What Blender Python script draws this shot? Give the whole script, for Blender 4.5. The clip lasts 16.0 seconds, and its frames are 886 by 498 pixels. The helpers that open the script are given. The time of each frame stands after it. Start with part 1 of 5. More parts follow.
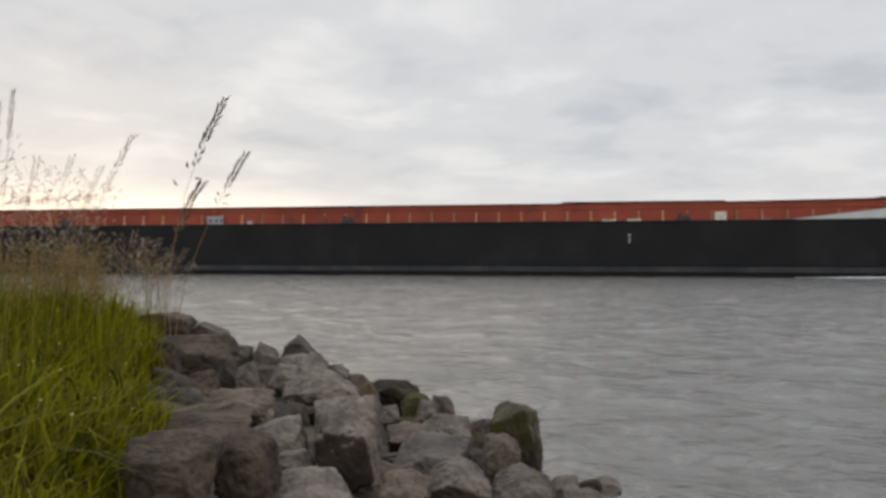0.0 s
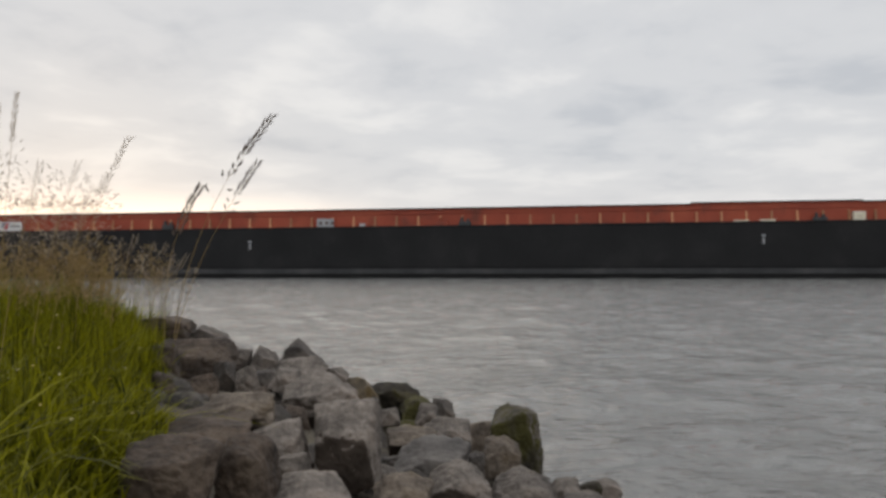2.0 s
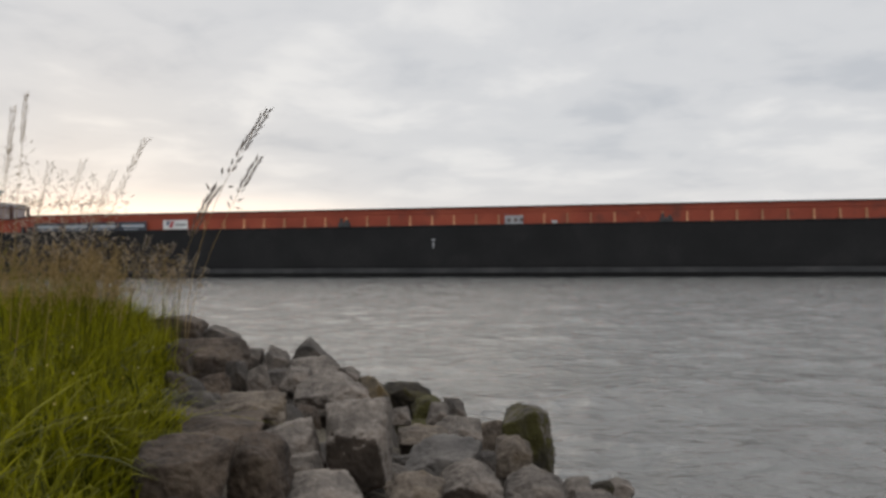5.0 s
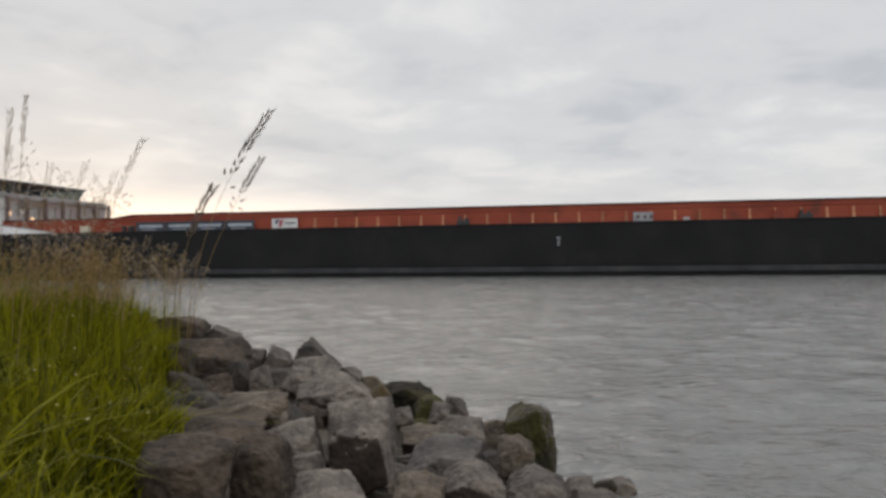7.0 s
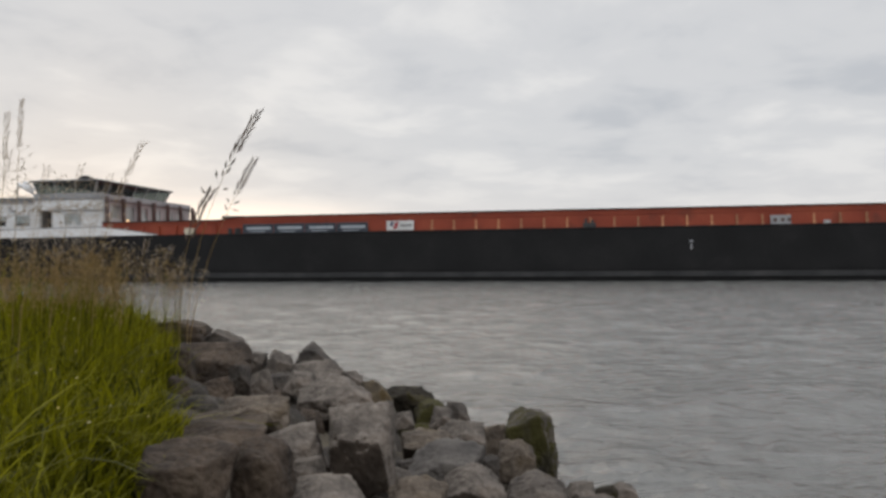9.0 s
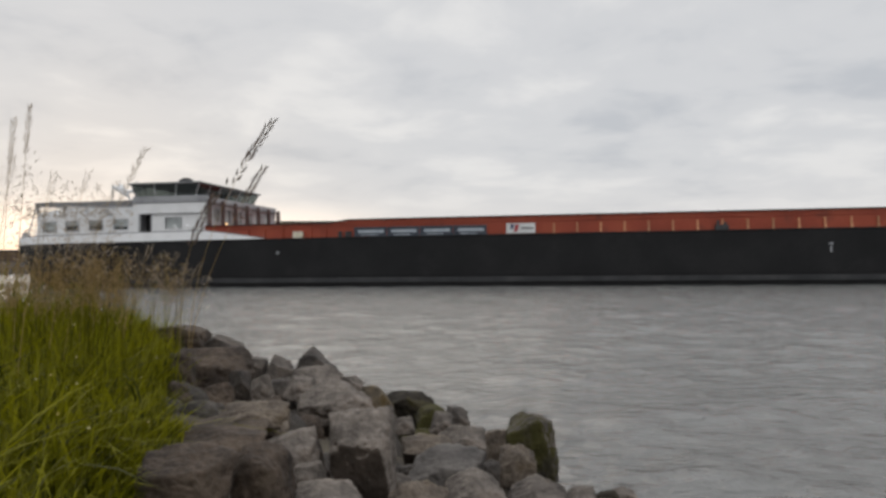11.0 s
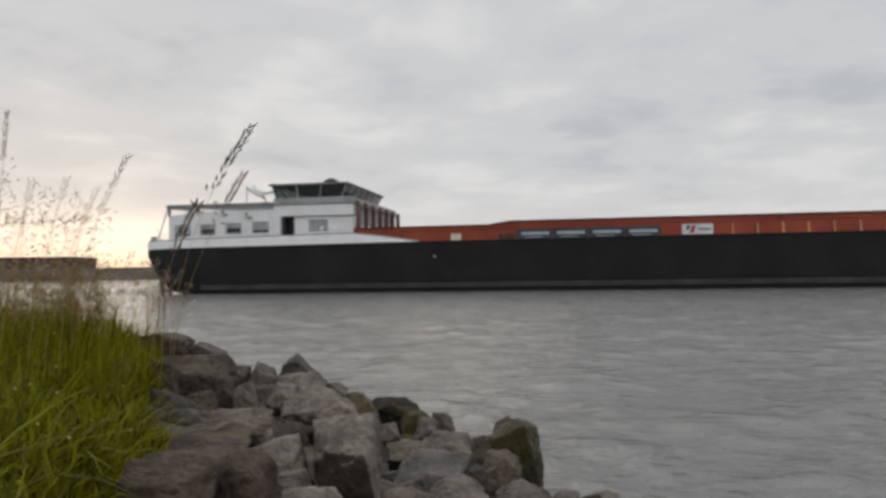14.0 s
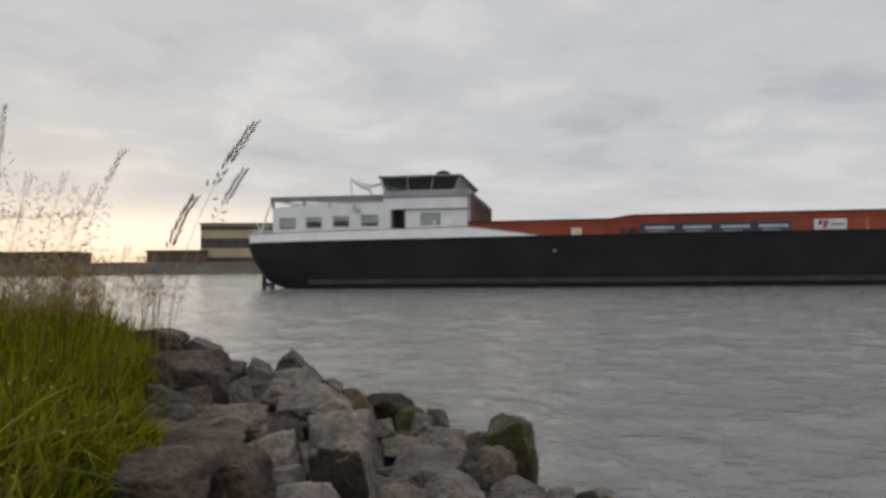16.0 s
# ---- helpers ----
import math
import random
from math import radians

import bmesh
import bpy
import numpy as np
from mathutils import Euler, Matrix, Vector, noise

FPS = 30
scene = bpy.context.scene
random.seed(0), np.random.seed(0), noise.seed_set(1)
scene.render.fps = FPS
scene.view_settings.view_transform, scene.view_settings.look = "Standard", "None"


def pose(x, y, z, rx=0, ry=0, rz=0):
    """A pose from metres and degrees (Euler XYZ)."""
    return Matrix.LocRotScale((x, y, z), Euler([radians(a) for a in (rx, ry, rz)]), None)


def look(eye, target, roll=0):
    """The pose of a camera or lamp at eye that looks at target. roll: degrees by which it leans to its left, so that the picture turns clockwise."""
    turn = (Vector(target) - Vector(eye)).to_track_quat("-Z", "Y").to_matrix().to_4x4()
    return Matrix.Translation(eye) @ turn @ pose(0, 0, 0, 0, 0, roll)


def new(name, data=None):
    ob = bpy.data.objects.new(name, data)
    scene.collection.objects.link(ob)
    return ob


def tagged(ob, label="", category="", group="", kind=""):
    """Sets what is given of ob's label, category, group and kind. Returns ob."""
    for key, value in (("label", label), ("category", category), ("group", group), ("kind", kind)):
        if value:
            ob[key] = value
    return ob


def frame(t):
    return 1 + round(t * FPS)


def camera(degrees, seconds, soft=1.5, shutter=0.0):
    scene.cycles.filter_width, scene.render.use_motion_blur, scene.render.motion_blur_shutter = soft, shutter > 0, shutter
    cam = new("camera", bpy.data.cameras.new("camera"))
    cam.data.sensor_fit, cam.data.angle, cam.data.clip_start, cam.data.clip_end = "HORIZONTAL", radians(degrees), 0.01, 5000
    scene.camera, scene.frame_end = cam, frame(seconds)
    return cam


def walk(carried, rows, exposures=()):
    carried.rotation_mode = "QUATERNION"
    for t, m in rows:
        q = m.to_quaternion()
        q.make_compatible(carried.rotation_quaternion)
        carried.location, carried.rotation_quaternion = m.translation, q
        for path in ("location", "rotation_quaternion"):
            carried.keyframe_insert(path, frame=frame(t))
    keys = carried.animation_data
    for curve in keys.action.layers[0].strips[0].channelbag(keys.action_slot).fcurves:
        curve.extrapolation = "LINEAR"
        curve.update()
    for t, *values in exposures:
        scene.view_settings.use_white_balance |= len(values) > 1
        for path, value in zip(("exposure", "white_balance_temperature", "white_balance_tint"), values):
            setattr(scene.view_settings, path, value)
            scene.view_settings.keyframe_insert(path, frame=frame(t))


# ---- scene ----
import itertools
# camera: hand-held on the bank, 1.6 m over the water
cam = camera(61.04, 16.0, soft=3.2)
EYE = (0.0, 0.0, 1.6)


def aim(yaw, pitch, roll):
    """Camera pose at the one standing place, turned left, up and over."""
    return pose(*EYE, 0, 0, yaw) @ pose(0, 0, 0, pitch) @ pose(0, 0, 0, 0, roll) @ pose(0, 0, 0, 90)


walk(cam, [
    (0.0, aim(-0.872, 0.502, -0.070)),
    (0.5, aim(-0.591, 0.606, -0.115)),
    (1.0, aim(-0.721, 0.625, 0.133)),
    (1.5, aim(-0.867, 0.651, 0.333)),
    (2.0, aim(-0.928, 0.701, 0.208)),
    (2.5, aim(-0.762, 0.722, 0.160)),
    (3.0, aim(-0.308, 0.802, -0.195)),
    (3.5, aim(-0.096, 0.808, -0.142)),
    (4.0, aim(-0.138, 0.751, 0.113)),
    (6.5, aim(-0.037, 0.597, 0.525)),
    (7.0, aim(-0.000, 0.607, 0.581)),
    (7.5, aim(-0.035, 0.633, 0.771)),
    (8.0, aim(0.002, 0.778, 0.748)),
    (8.5, aim(0.086, 0.910, 0.491)),
    (9.0, aim(0.114, 0.951, 0.415)),
    (11.5, aim(0.121, 1.367, 0.635)),
    (12.0, aim(0.139, 1.384, 0.780)),
    (12.5, aim(0.188, 1.505, 0.643)),
    (13.0, aim(0.024, 1.593, 0.652)),
    (13.5, aim(-0.721, 1.673, 0.630)),
    (14.0, aim(-1.113, 1.724, 0.851)),
    (14.5, aim(-1.253, 1.833, 0.959)),
    (15.0, aim(-1.294, 1.689, 1.103)),
    (15.5, aim(-1.173, 1.552, 0.720)),
    (16.0, aim(-1.420, 1.442, 0.602)),
], exposures=[(0.0, 0.05), (4.0, 0.03), (9.0, 0.0), (12.5, -0.04), (14.5, -0.17), (16.0, -0.22)])

# ---- world and sun: overcast evening, the sun low behind cloud upstream ----
SUN_AZ = -26.0   # degrees from +y towards +x
SUN_EL = 6.0
world = bpy.data.worlds.new("overcast_evening")
scene.world = world
world.use_nodes = True
wn, wl = world.node_tree.nodes, world.node_tree.links
wn.clear()


def wnode(kind, **values):
    n = wn.new(kind)
    for k, v in values.items():
        n.inputs[k].default_value = v
    return n


def wmath(op, a, b=None):
    n = wn.new("ShaderNodeMath")
    n.operation = op
    for i, v in enumerate((a, b)):
        if v is None:
            continue
        if isinstance(v, (int, float)):
            n.inputs[i].default_value = v
        else:
            wl.new(v, n.inputs[i])
    return n.outputs[0]


def wramp(src, stops, mode="EASE"):
    n = wn.new("ShaderNodeValToRGB")
    n.color_ramp.interpolation = mode
    while len(n.color_ramp.elements) < len(stops):
        n.color_ramp.elements.new(0.5)
    for e, (p, c) in zip(n.color_ramp.elements, stops):
        e.position, e.color = p, (*c, 1)
    wl.new(src, n.inputs[0])
    return n.outputs[0]


def wmix(fac, a, b, blend="MIX"):
    n = wn.new("ShaderNodeMix")
    n.data_type, n.blend_type = "RGBA", blend
    for sock, v in ((n.inputs[0], fac), (n.inputs[6], a), (n.inputs[7], b)):
        if isinstance(v, (int, float)):
            sock.default_value = v
        elif isinstance(v, tuple):
            sock.default_value = (*v, 1)
        else:
            wl.new(v, sock)
    return n.outputs[2]


coord = wn.new("ShaderNodeTexCoord")
sep = wn.new("ShaderNodeSeparateXYZ")
wl.new(coord.outputs["Generated"], sep.inputs[0])
up = wmath("MAXIMUM", sep.outputs[2], 0.0)
lift = wmath("ADD", up, 0.16)
flat = wn.new("ShaderNodeCombineXYZ")
wl.new(wmath("DIVIDE", sep.outputs[0], lift), flat.inputs[0])
wl.new(wmath("DIVIDE", sep.outputs[1], lift), flat.inputs[1])
big = wnode("ShaderNodeTexNoise", Scale=0.75, Detail=5.0, Roughness=0.52, Distortion=0.5)
fine = wnode("ShaderNodeTexNoise", Scale=2.3, Detail=6.0, Roughness=0.55, Distortion=0.3)
wl.new(flat.outputs[0], big.inputs["Vector"])
wl.new(flat.outputs[0], fine.inputs["Vector"])
cover = wmath("ADD", wmath("MULTIPLY", big.outputs[0], 0.56), wmath("MULTIPLY", fine.outputs[0], 0.44))
clouds = wramp(cover, [(0.36, (0.50, 0.525, 0.565)), (0.48, (0.645, 0.655, 0.675)), (0.60, (0.80, 0.795, 0.79))])
veil = wramp(up, [(0.0, (0.75, 0.735, 0.735)), (0.16, (0.68, 0.675, 0.69)), (1.0, (0.58, 0.60, 0.64))])
sky_grey = wmix(wramp(up, [(0.03, (0.25, 0.25, 0.25)), (0.16, (0.8, 0.8, 0.8))]), veil, clouds)
# the bright gap under the clouds where the sun goes down
az = radians(SUN_AZ)
toward = wmath("ADD", wmath("MULTIPLY", sep.outputs[0], math.sin(az)), wmath("MULTIPLY", sep.outputs[1], math.cos(az)))
side = wramp(toward, [(0.91, (0, 0, 0)), (0.985, (1, 1, 1))])
low = wramp(up, [(0.055, (1, 1, 1)), (0.100, (0, 0, 0))])
gap = wmath("MULTIPLY", side, low)
glow = wramp(up, [(0.0, (1.13, 0.94, 0.71)), (0.05, (1.15, 1.03, 0.91)), (0.12, (0.80, 0.785, 0.775))])
# an overcast sky is brightest overhead
zenith = wmath("ADD", 1.0, wmath("MULTIPLY", wramp(up, [(0.34, (0, 0, 0)), (0.95, (1, 1, 1))]), 0.75))
overcast = wmix(1.0, wmix(gap, sky_grey, glow), zenith, "MULTIPLY")
nishita = wn.new("ShaderNodeTexSky")
nishita.sky_type, nishita.sun_disc = "NISHITA", False
nishita.sun_elevation, nishita.sun_rotation = radians(SUN_EL), radians(SUN_AZ)
bg_sky = wnode("ShaderNodeBackground", Strength=0.05)
thin_cloud = wmix(0.9, nishita.outputs[0], (0, 0, 0))   # little of the clear sky comes through
bg_cloud = wnode("ShaderNodeBackground", Strength=0.98)
wl.new(thin_cloud, bg_sky.inputs[0])
wl.new(overcast, bg_cloud.inputs[0])
both = wn.new("ShaderNodeAddShader")
wout = wn.new("ShaderNodeOutputWorld")
wl.new(bg_sky.outputs[0], both.inputs[0])
wl.new(bg_cloud.outputs[0], both.inputs[1])
wl.new(both.outputs[0], wout.inputs[0])

sun = new("sun", bpy.data.lights.new("sun", "SUN"))
sun.data.energy, sun.data.angle, sun.data.color = 0.5, radians(70), (1.0, 0.84, 0.66)
sun.matrix_world = look((0, 0, 30), (-math.sin(az) * 30, -math.cos(az) * 30, 30 - 30 * math.tan(radians(SUN_EL + 14))))


# ---- materials ----
def material(name, stops, rough=0.8, metal=0.0, scale=6.0, fine=60.0, bump=0.15, bump_scale=40.0, depth=0.01, vary=0.0, island=False, stain=None, coat=0.0, gloss=0.5):
    """A surface of mottled colour: two sizes of noise, relief, and a little difference from piece to piece."""
    m = bpy.data.materials.new(name)
    m.use_nodes = True
    n, l = m.node_tree.nodes, m.node_tree.links
    b = n["Principled BSDF"]
    b.inputs["Roughness"].default_value, b.inputs["Metallic"].default_value = rough, metal
    b.inputs["Coat Weight"].default_value = coat
    b.inputs["Specular IOR Level"].default_value = gloss
    tc = n.new("ShaderNodeTexCoord")
    a1, a2 = n.new("ShaderNodeTexNoise"), n.new("ShaderNodeTexNoise")
    for tex, sc in ((a1, scale), (a2, fine)):
        tex.inputs["Scale"].default_value, tex.inputs["Detail"].default_value = sc, 5
        l.new(tc.outputs["Object"], tex.inputs["Vector"])
    mix = n.new("ShaderNodeMath")
    mix.operation = "MULTIPLY_ADD"
    l.new(a2.outputs[0], mix.inputs[0])
    mix.inputs[1].default_value = 0.25
    half = n.new("ShaderNodeMath")
    half.operation = "MULTIPLY"
    half.inputs[1].default_value = 0.75
    l.new(a1.outputs[0], half.inputs[0])
    l.new(half.outputs[0], mix.inputs[2])
    ramp = n.new("ShaderNodeValToRGB")
    while len(ramp.color_ramp.elements) < len(stops):
        ramp.color_ramp.elements.new(0.5)
    for i, (e, c) in enumerate(zip(ramp.color_ramp.elements, stops)):
        e.position, e.color = 0.34 + 0.32 * i / max(1, len(stops) - 1), (*c, 1)
    l.new(mix.outputs[0], ramp.inputs[0])
    colour = ramp.outputs[0]
    if vary:
        info = n.new("ShaderNodeNewGeometry" if island else "ShaderNodeObjectInfo")
        hsv = n.new("ShaderNodeHueSaturation")
        span = n.new("ShaderNodeMapRange")
        span.inputs[3].default_value, span.inputs[4].default_value = 1 - vary, 1 + vary
        l.new(info.outputs["Random Per Island" if island else "Random"], span.inputs[0])
        l.new(span.outputs[0], hsv.inputs["Value"])
        l.new(colour, hsv.inputs["Color"])
        colour = hsv.outputs[0]
    if stain:
        (sc, lo, hi, col) = stain
        st = n.new("ShaderNodeTexNoise")
        st.inputs["Scale"].default_value, st.inputs["Detail"].default_value = sc, 6
        l.new(tc.outputs["Object"], st.inputs["Vector"])
        r = n.new("ShaderNodeMapRange")
        r.inputs[1].default_value, r.inputs[2].default_value = lo, hi
        l.new(st.outputs[0], r.inputs[0])
        mx = n.new("ShaderNodeMix")
        mx.data_type = "RGBA"
        l.new(r.outputs[0], mx.inputs[0])
        l.new(colour, mx.inputs[6])
        mx.inputs[7].default_value = (*col, 1)
        colour = mx.outputs[2]
    l.new(colour, b.inputs["Base Color"])
    if bump:
        bt = n.new("ShaderNodeTexNoise")
        bt.inputs["Scale"].default_value, bt.inputs["Detail"].default_value = bump_scale, 6
        l.new(tc.outputs["Object"], bt.inputs["Vector"])
        bp = n.new("ShaderNodeBump")
        bp.inputs["Strength"].default_value, bp.inputs["Distance"].default_value = bump, depth
        l.new(bt.outputs[0], bp.inputs["Height"])
        l.new(bp.outputs[0], b.inputs["Normal"])
    return m


ROCK = {
    "grey": material("grey_stone", [(0.0269, 0.0218, 0.0184), (0.0910, 0.0762, 0.0651), (0.1912, 0.1636, 0.1406)], 0.85, scale=5, fine=40, bump=0.9, bump_scale=26, depth=0.03, vary=0.15, stain=(7, 0.55, 0.72, (0.10, 0.075, 0.055))),
    "pale": material("pale_stone", [(0.0416, 0.0338, 0.0278), (0.1381, 0.1164, 0.0990), (0.2718, 0.2337, 0.2002)], 0.85, scale=5, fine=40, bump=0.9, bump_scale=26, depth=0.03, vary=0.12, stain=(6, 0.56, 0.74, (0.14, 0.105, 0.08))),
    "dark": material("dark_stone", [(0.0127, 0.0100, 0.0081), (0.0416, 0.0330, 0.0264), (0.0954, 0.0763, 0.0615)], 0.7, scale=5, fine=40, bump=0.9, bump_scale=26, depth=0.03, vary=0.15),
    # brown lowered to hold the grass's shadow on the block at the meadow edge
    "brown": material("brown_stone", [(0.0149, 0.0099, 0.0067), (0.0548, 0.0379, 0.0262), (0.1230, 0.0879, 0.0615)], 0.85, scale=5, fine=40, bump=0.9, bump_scale=26, depth=0.03, vary=0.15, stain=(6, 0.54, 0.7, (0.075, 0.054, 0.036))),
    "blue": material("bluish_stone", [(0.0359, 0.0319, 0.0296), (0.0808, 0.0717, 0.0656), (0.1357, 0.1205, 0.1073)], 0.8, scale=4, fine=40, bump=0.6, bump_scale=30, depth=0.02, vary=0.1),
    "tan": material("tan_stone", [(0.0284, 0.0210, 0.0152), (0.1062, 0.0824, 0.0620), (0.2209, 0.1800, 0.1414)], 0.85, scale=6, fine=45, bump=0.8, bump_scale=32, depth=0.02, vary=0.12, stain=(8, 0.52, 0.68, (0.085, 0.06, 0.035))),
    "ochre": material("ochre_stained_stone", [(0.0396, 0.0310, 0.0202), (0.1125, 0.0882, 0.0594), (0.2218, 0.1814, 0.1310)], 0.85, scale=7, fine=45, bump=0.8, bump_scale=32, depth=0.02, vary=0.1, stain=(8, 0.48, 0.66, (0.12, 0.08, 0.030))),
    "wet": material("wet_dark_stone", [(0.0112, 0.0096, 0.0072), (0.0300, 0.0250, 0.0180), (0.0616, 0.0515, 0.0370)], 0.85, scale=7, fine=45, bump=0.9, bump_scale=35, depth=0.03, vary=0.1, stain=(7, 0.54, 0.66, (0.050, 0.042, 0.010)), gloss=0.2),
    "moss": material("mossy_stone", [(0.0249, 0.0209, 0.0143), (0.0660, 0.0544, 0.0359), (0.1305, 0.1097, 0.0770)], 0.9, scale=6, fine=50, bump=0.9, bump_scale=35, depth=0.03, vary=0.1, stain=(5.5, 0.34, 0.50, (0.050, 0.045, 0.007))),
}
# dark stain of the big block; also shade painted on other boulders' undersides
STAIN_SHADE = material("stained_shaded_stone", [(0.036, 0.0265, 0.020), (0.066, 0.0495, 0.038), (0.105, 0.080, 0.062)], 0.85, scale=6, fine=40, bump=0.7, bump_scale=30, depth=0.02)
SOIL = material("bank_soil", [(0.03, 0.024, 0.018), (0.06, 0.048, 0.035), (0.09, 0.075, 0.05)], 0.95, scale=3, fine=30, bump=0.8, bump_scale=25, depth=0.03)
BLACK = material("black_hull_paint", [(0.0100, 0.0101, 0.0108), (0.0138, 0.0139, 0.0147), (0.0200, 0.0197, 0.0203)], 0.6, scale=0.25, fine=3, bump=0.25, bump_scale=0.5, depth=0.05, stain=(0.35, 0.6, 0.8, (0.024, 0.023, 0.024)), gloss=0.24)
STRAKE = material("scuffed_strake", [(0.015, 0.016, 0.018), (0.030, 0.031, 0.033), (0.058, 0.057, 0.058)], 0.5, scale=0.4, fine=5, bump=0.2, bump_scale=6)
RED = material("red_oxide_paint", [(0.26, 0.043, 0.018), (0.335, 0.058, 0.025), (0.39, 0.08, 0.035)], 0.6, scale=0.3, fine=6, bump=0.2, bump_scale=3, depth=0.02, stain=(0.5, 0.58, 0.8, (0.12, 0.035, 0.022)))
# lighter orange-tan than the coaming, brightness differing from piece to piece
ORANGE_TAN = material("orange_tan_paint", [(0.36, 0.15, 0.07), (0.50, 0.24, 0.12), (0.62, 0.36, 0.22)], 0.7, scale=3, fine=20, bump=0.2, bump_scale=20, vary=0.35)
POST_RED = material("dull_red_steel", [(0.09, 0.058, 0.052), (0.13, 0.085, 0.077), (0.17, 0.115, 0.105)], 0.6, scale=2, fine=15)
# darker copy of the coaming red, with the lip's shade in its colour
SHADED_RED = material("shaded_red_lip", [(0.03, 0.012, 0.01), (0.05, 0.018, 0.013), (0.07, 0.025, 0.018)], 0.6, scale=1, fine=9)
WHITE = material("white_ship_paint", [(0.80, 0.80, 0.80), (0.87, 0.87, 0.87), (0.90, 0.90, 0.90)], 0.45, scale=0.8, fine=8, bump=0.05, bump_scale=4, stain=(0.9, 0.64, 0.85, (0.6, 0.57, 0.52)))
GREYP = material("light_grey_paint", [(0.42, 0.42, 0.43), (0.50, 0.50, 0.51), (0.56, 0.56, 0.57)], 0.5, scale=0.8, fine=8, bump=0.05, bump_scale=4)
PARA = material("parapet_grey_paint", [(0.28, 0.285, 0.30), (0.36, 0.365, 0.38), (0.42, 0.425, 0.435)], 0.5, scale=0.8, fine=8, bump=0.05, bump_scale=4)
GREYD = material("mid_grey_paint", [(0.16, 0.16, 0.165), (0.22, 0.22, 0.225), (0.28, 0.28, 0.285)], 0.55, scale=0.8, fine=8, bump=0.05, bump_scale=4)
STEEL = material("dark_steel", [(0.03, 0.03, 0.032), (0.05, 0.05, 0.052), (0.08, 0.08, 0.08)], 0.5, 0.3, scale=4, fine=20)
CREAM = material("cream_paint", [(0.60, 0.54, 0.40), (0.72, 0.66, 0.52), (0.78, 0.73, 0.6)], 0.6, scale=3, fine=20)
BANNER = material("blue_grey_board", [(0.025, 0.03, 0.045), (0.04, 0.048, 0.065), (0.06, 0.07, 0.09)], 0.5, scale=1, fine=9)
LETTER = material("pale_blue_lettering", [(0.38, 0.43, 0.48), (0.46, 0.51, 0.56), (0.52, 0.56, 0.60)], 0.6, scale=2, fine=14)
SIGN = material("white_board", [(0.66, 0.66, 0.65), (0.74, 0.74, 0.73), (0.8, 0.8, 0.79)], 0.5, scale=1, fine=9)
LOGO = material("logo_red", [(0.35, 0.04, 0.05), (0.45, 0.06, 0.07), (0.5, 0.08, 0.08)], 0.5)
LOGO_BLUE = material("logo_blue", [(0.03, 0.04, 0.10), (0.05, 0.06, 0.14), (0.06, 0.08, 0.16)], 0.5)
# side window blinds; behind the front panes it imitates reflected sky
CURTAIN_SHEEN = material("curtain_and_pane_sheen", [(0.68, 0.69, 0.68), (0.77, 0.78, 0.77), (0.82, 0.83, 0.82)], 0.9, scale=3, fine=20)
# indoor surfaces, coloured dark for the shade inside
INTERIOR_SHADE = material("dark_interior", [(0.03, 0.03, 0.03), (0.05, 0.05, 0.05), (0.07, 0.07, 0.07)], 0.8)
FOAM = material("white_foam", [(0.55, 0.57, 0.58), (0.7, 0.71, 0.71), (0.8, 0.8, 0.8)], 0.8, scale=4, fine=25, bump=0.8, bump_scale=12, depth=0.05)


def glass(name, tint, trans):
    m = bpy.data.materials.new(name)
    m.use_nodes = True
    b = m.node_tree.nodes["Principled BSDF"]
    b.inputs["Base Color"].default_value = (*tint, 1)
    b.inputs["Roughness"].default_value, b.inputs["Transmission Weight"].default_value, b.inputs["IOR"].default_value = 0.06, trans, 1.45
    return m


GLASS = glass("tinted_glass", (0.30, 0.34, 0.34), 0.93)
CLEAR = glass("window_glass", (0.85, 0.88, 0.88), 1.0)
LAMPLIT = bpy.data.materials.new("warm_lamp")
LAMPLIT.use_nodes = True
LAMPLIT.node_tree.nodes["Principled BSDF"].inputs["Emission Color"].default_value = (1.0, 0.55, 0.2, 1)
LAMPLIT.node_tree.nodes["Principled BSDF"].inputs["Emission Strength"].default_value = 2.5


def leaf_material(name, low, high, trans=0.35, rough=0.55):
    """Thin leaf: green differing from blade to blade, some light coming through."""
    m = bpy.data.materials.new(name)
    m.use_nodes = True
    n, l = m.node_tree.nodes, m.node_tree.links
    b = n["Principled BSDF"]
    geo = n.new("ShaderNodeNewGeometry")
    ramp = n.new("ShaderNodeValToRGB")
    ramp.color_ramp.elements[0].color, ramp.color_ramp.elements[1].color = (*low, 1), (*high, 1)
    l.new(geo.outputs["Random Per Island"], ramp.inputs[0])
    l.new(ramp.outputs[0], b.inputs["Base Color"])
    b.inputs["Roughness"].default_value, b.inputs["Specular IOR Level"].default_value = rough, 0.2
    t = n.new("ShaderNodeBsdfTranslucent")
    l.new(ramp.outputs[0], t.inputs[0])
    mx = n.new("ShaderNodeMixShader")
    mx.inputs[0].default_value = trans
    l.new(b.outputs[0], mx.inputs[1])
    l.new(t.outputs[0], mx.inputs[2])
    l.new(mx.outputs[0], n["Material Output"].inputs[0])
    return m


GREEN = leaf_material("meadow_green", (0.015, 0.021, 0.001), (0.30, 0.288, 0.009), 0.5)
STRAW = leaf_material("straw_stem", (0.22, 0.155, 0.055), (0.60, 0.45, 0.22), 0.55)
PALE = leaf_material("pale_spikelet", (0.45, 0.38, 0.30), (0.70, 0.62, 0.52), 0.65)
SEED = leaf_material("brown_spikelet", (0.13, 0.095, 0.075), (0.33, 0.26, 0.21), 0.5)


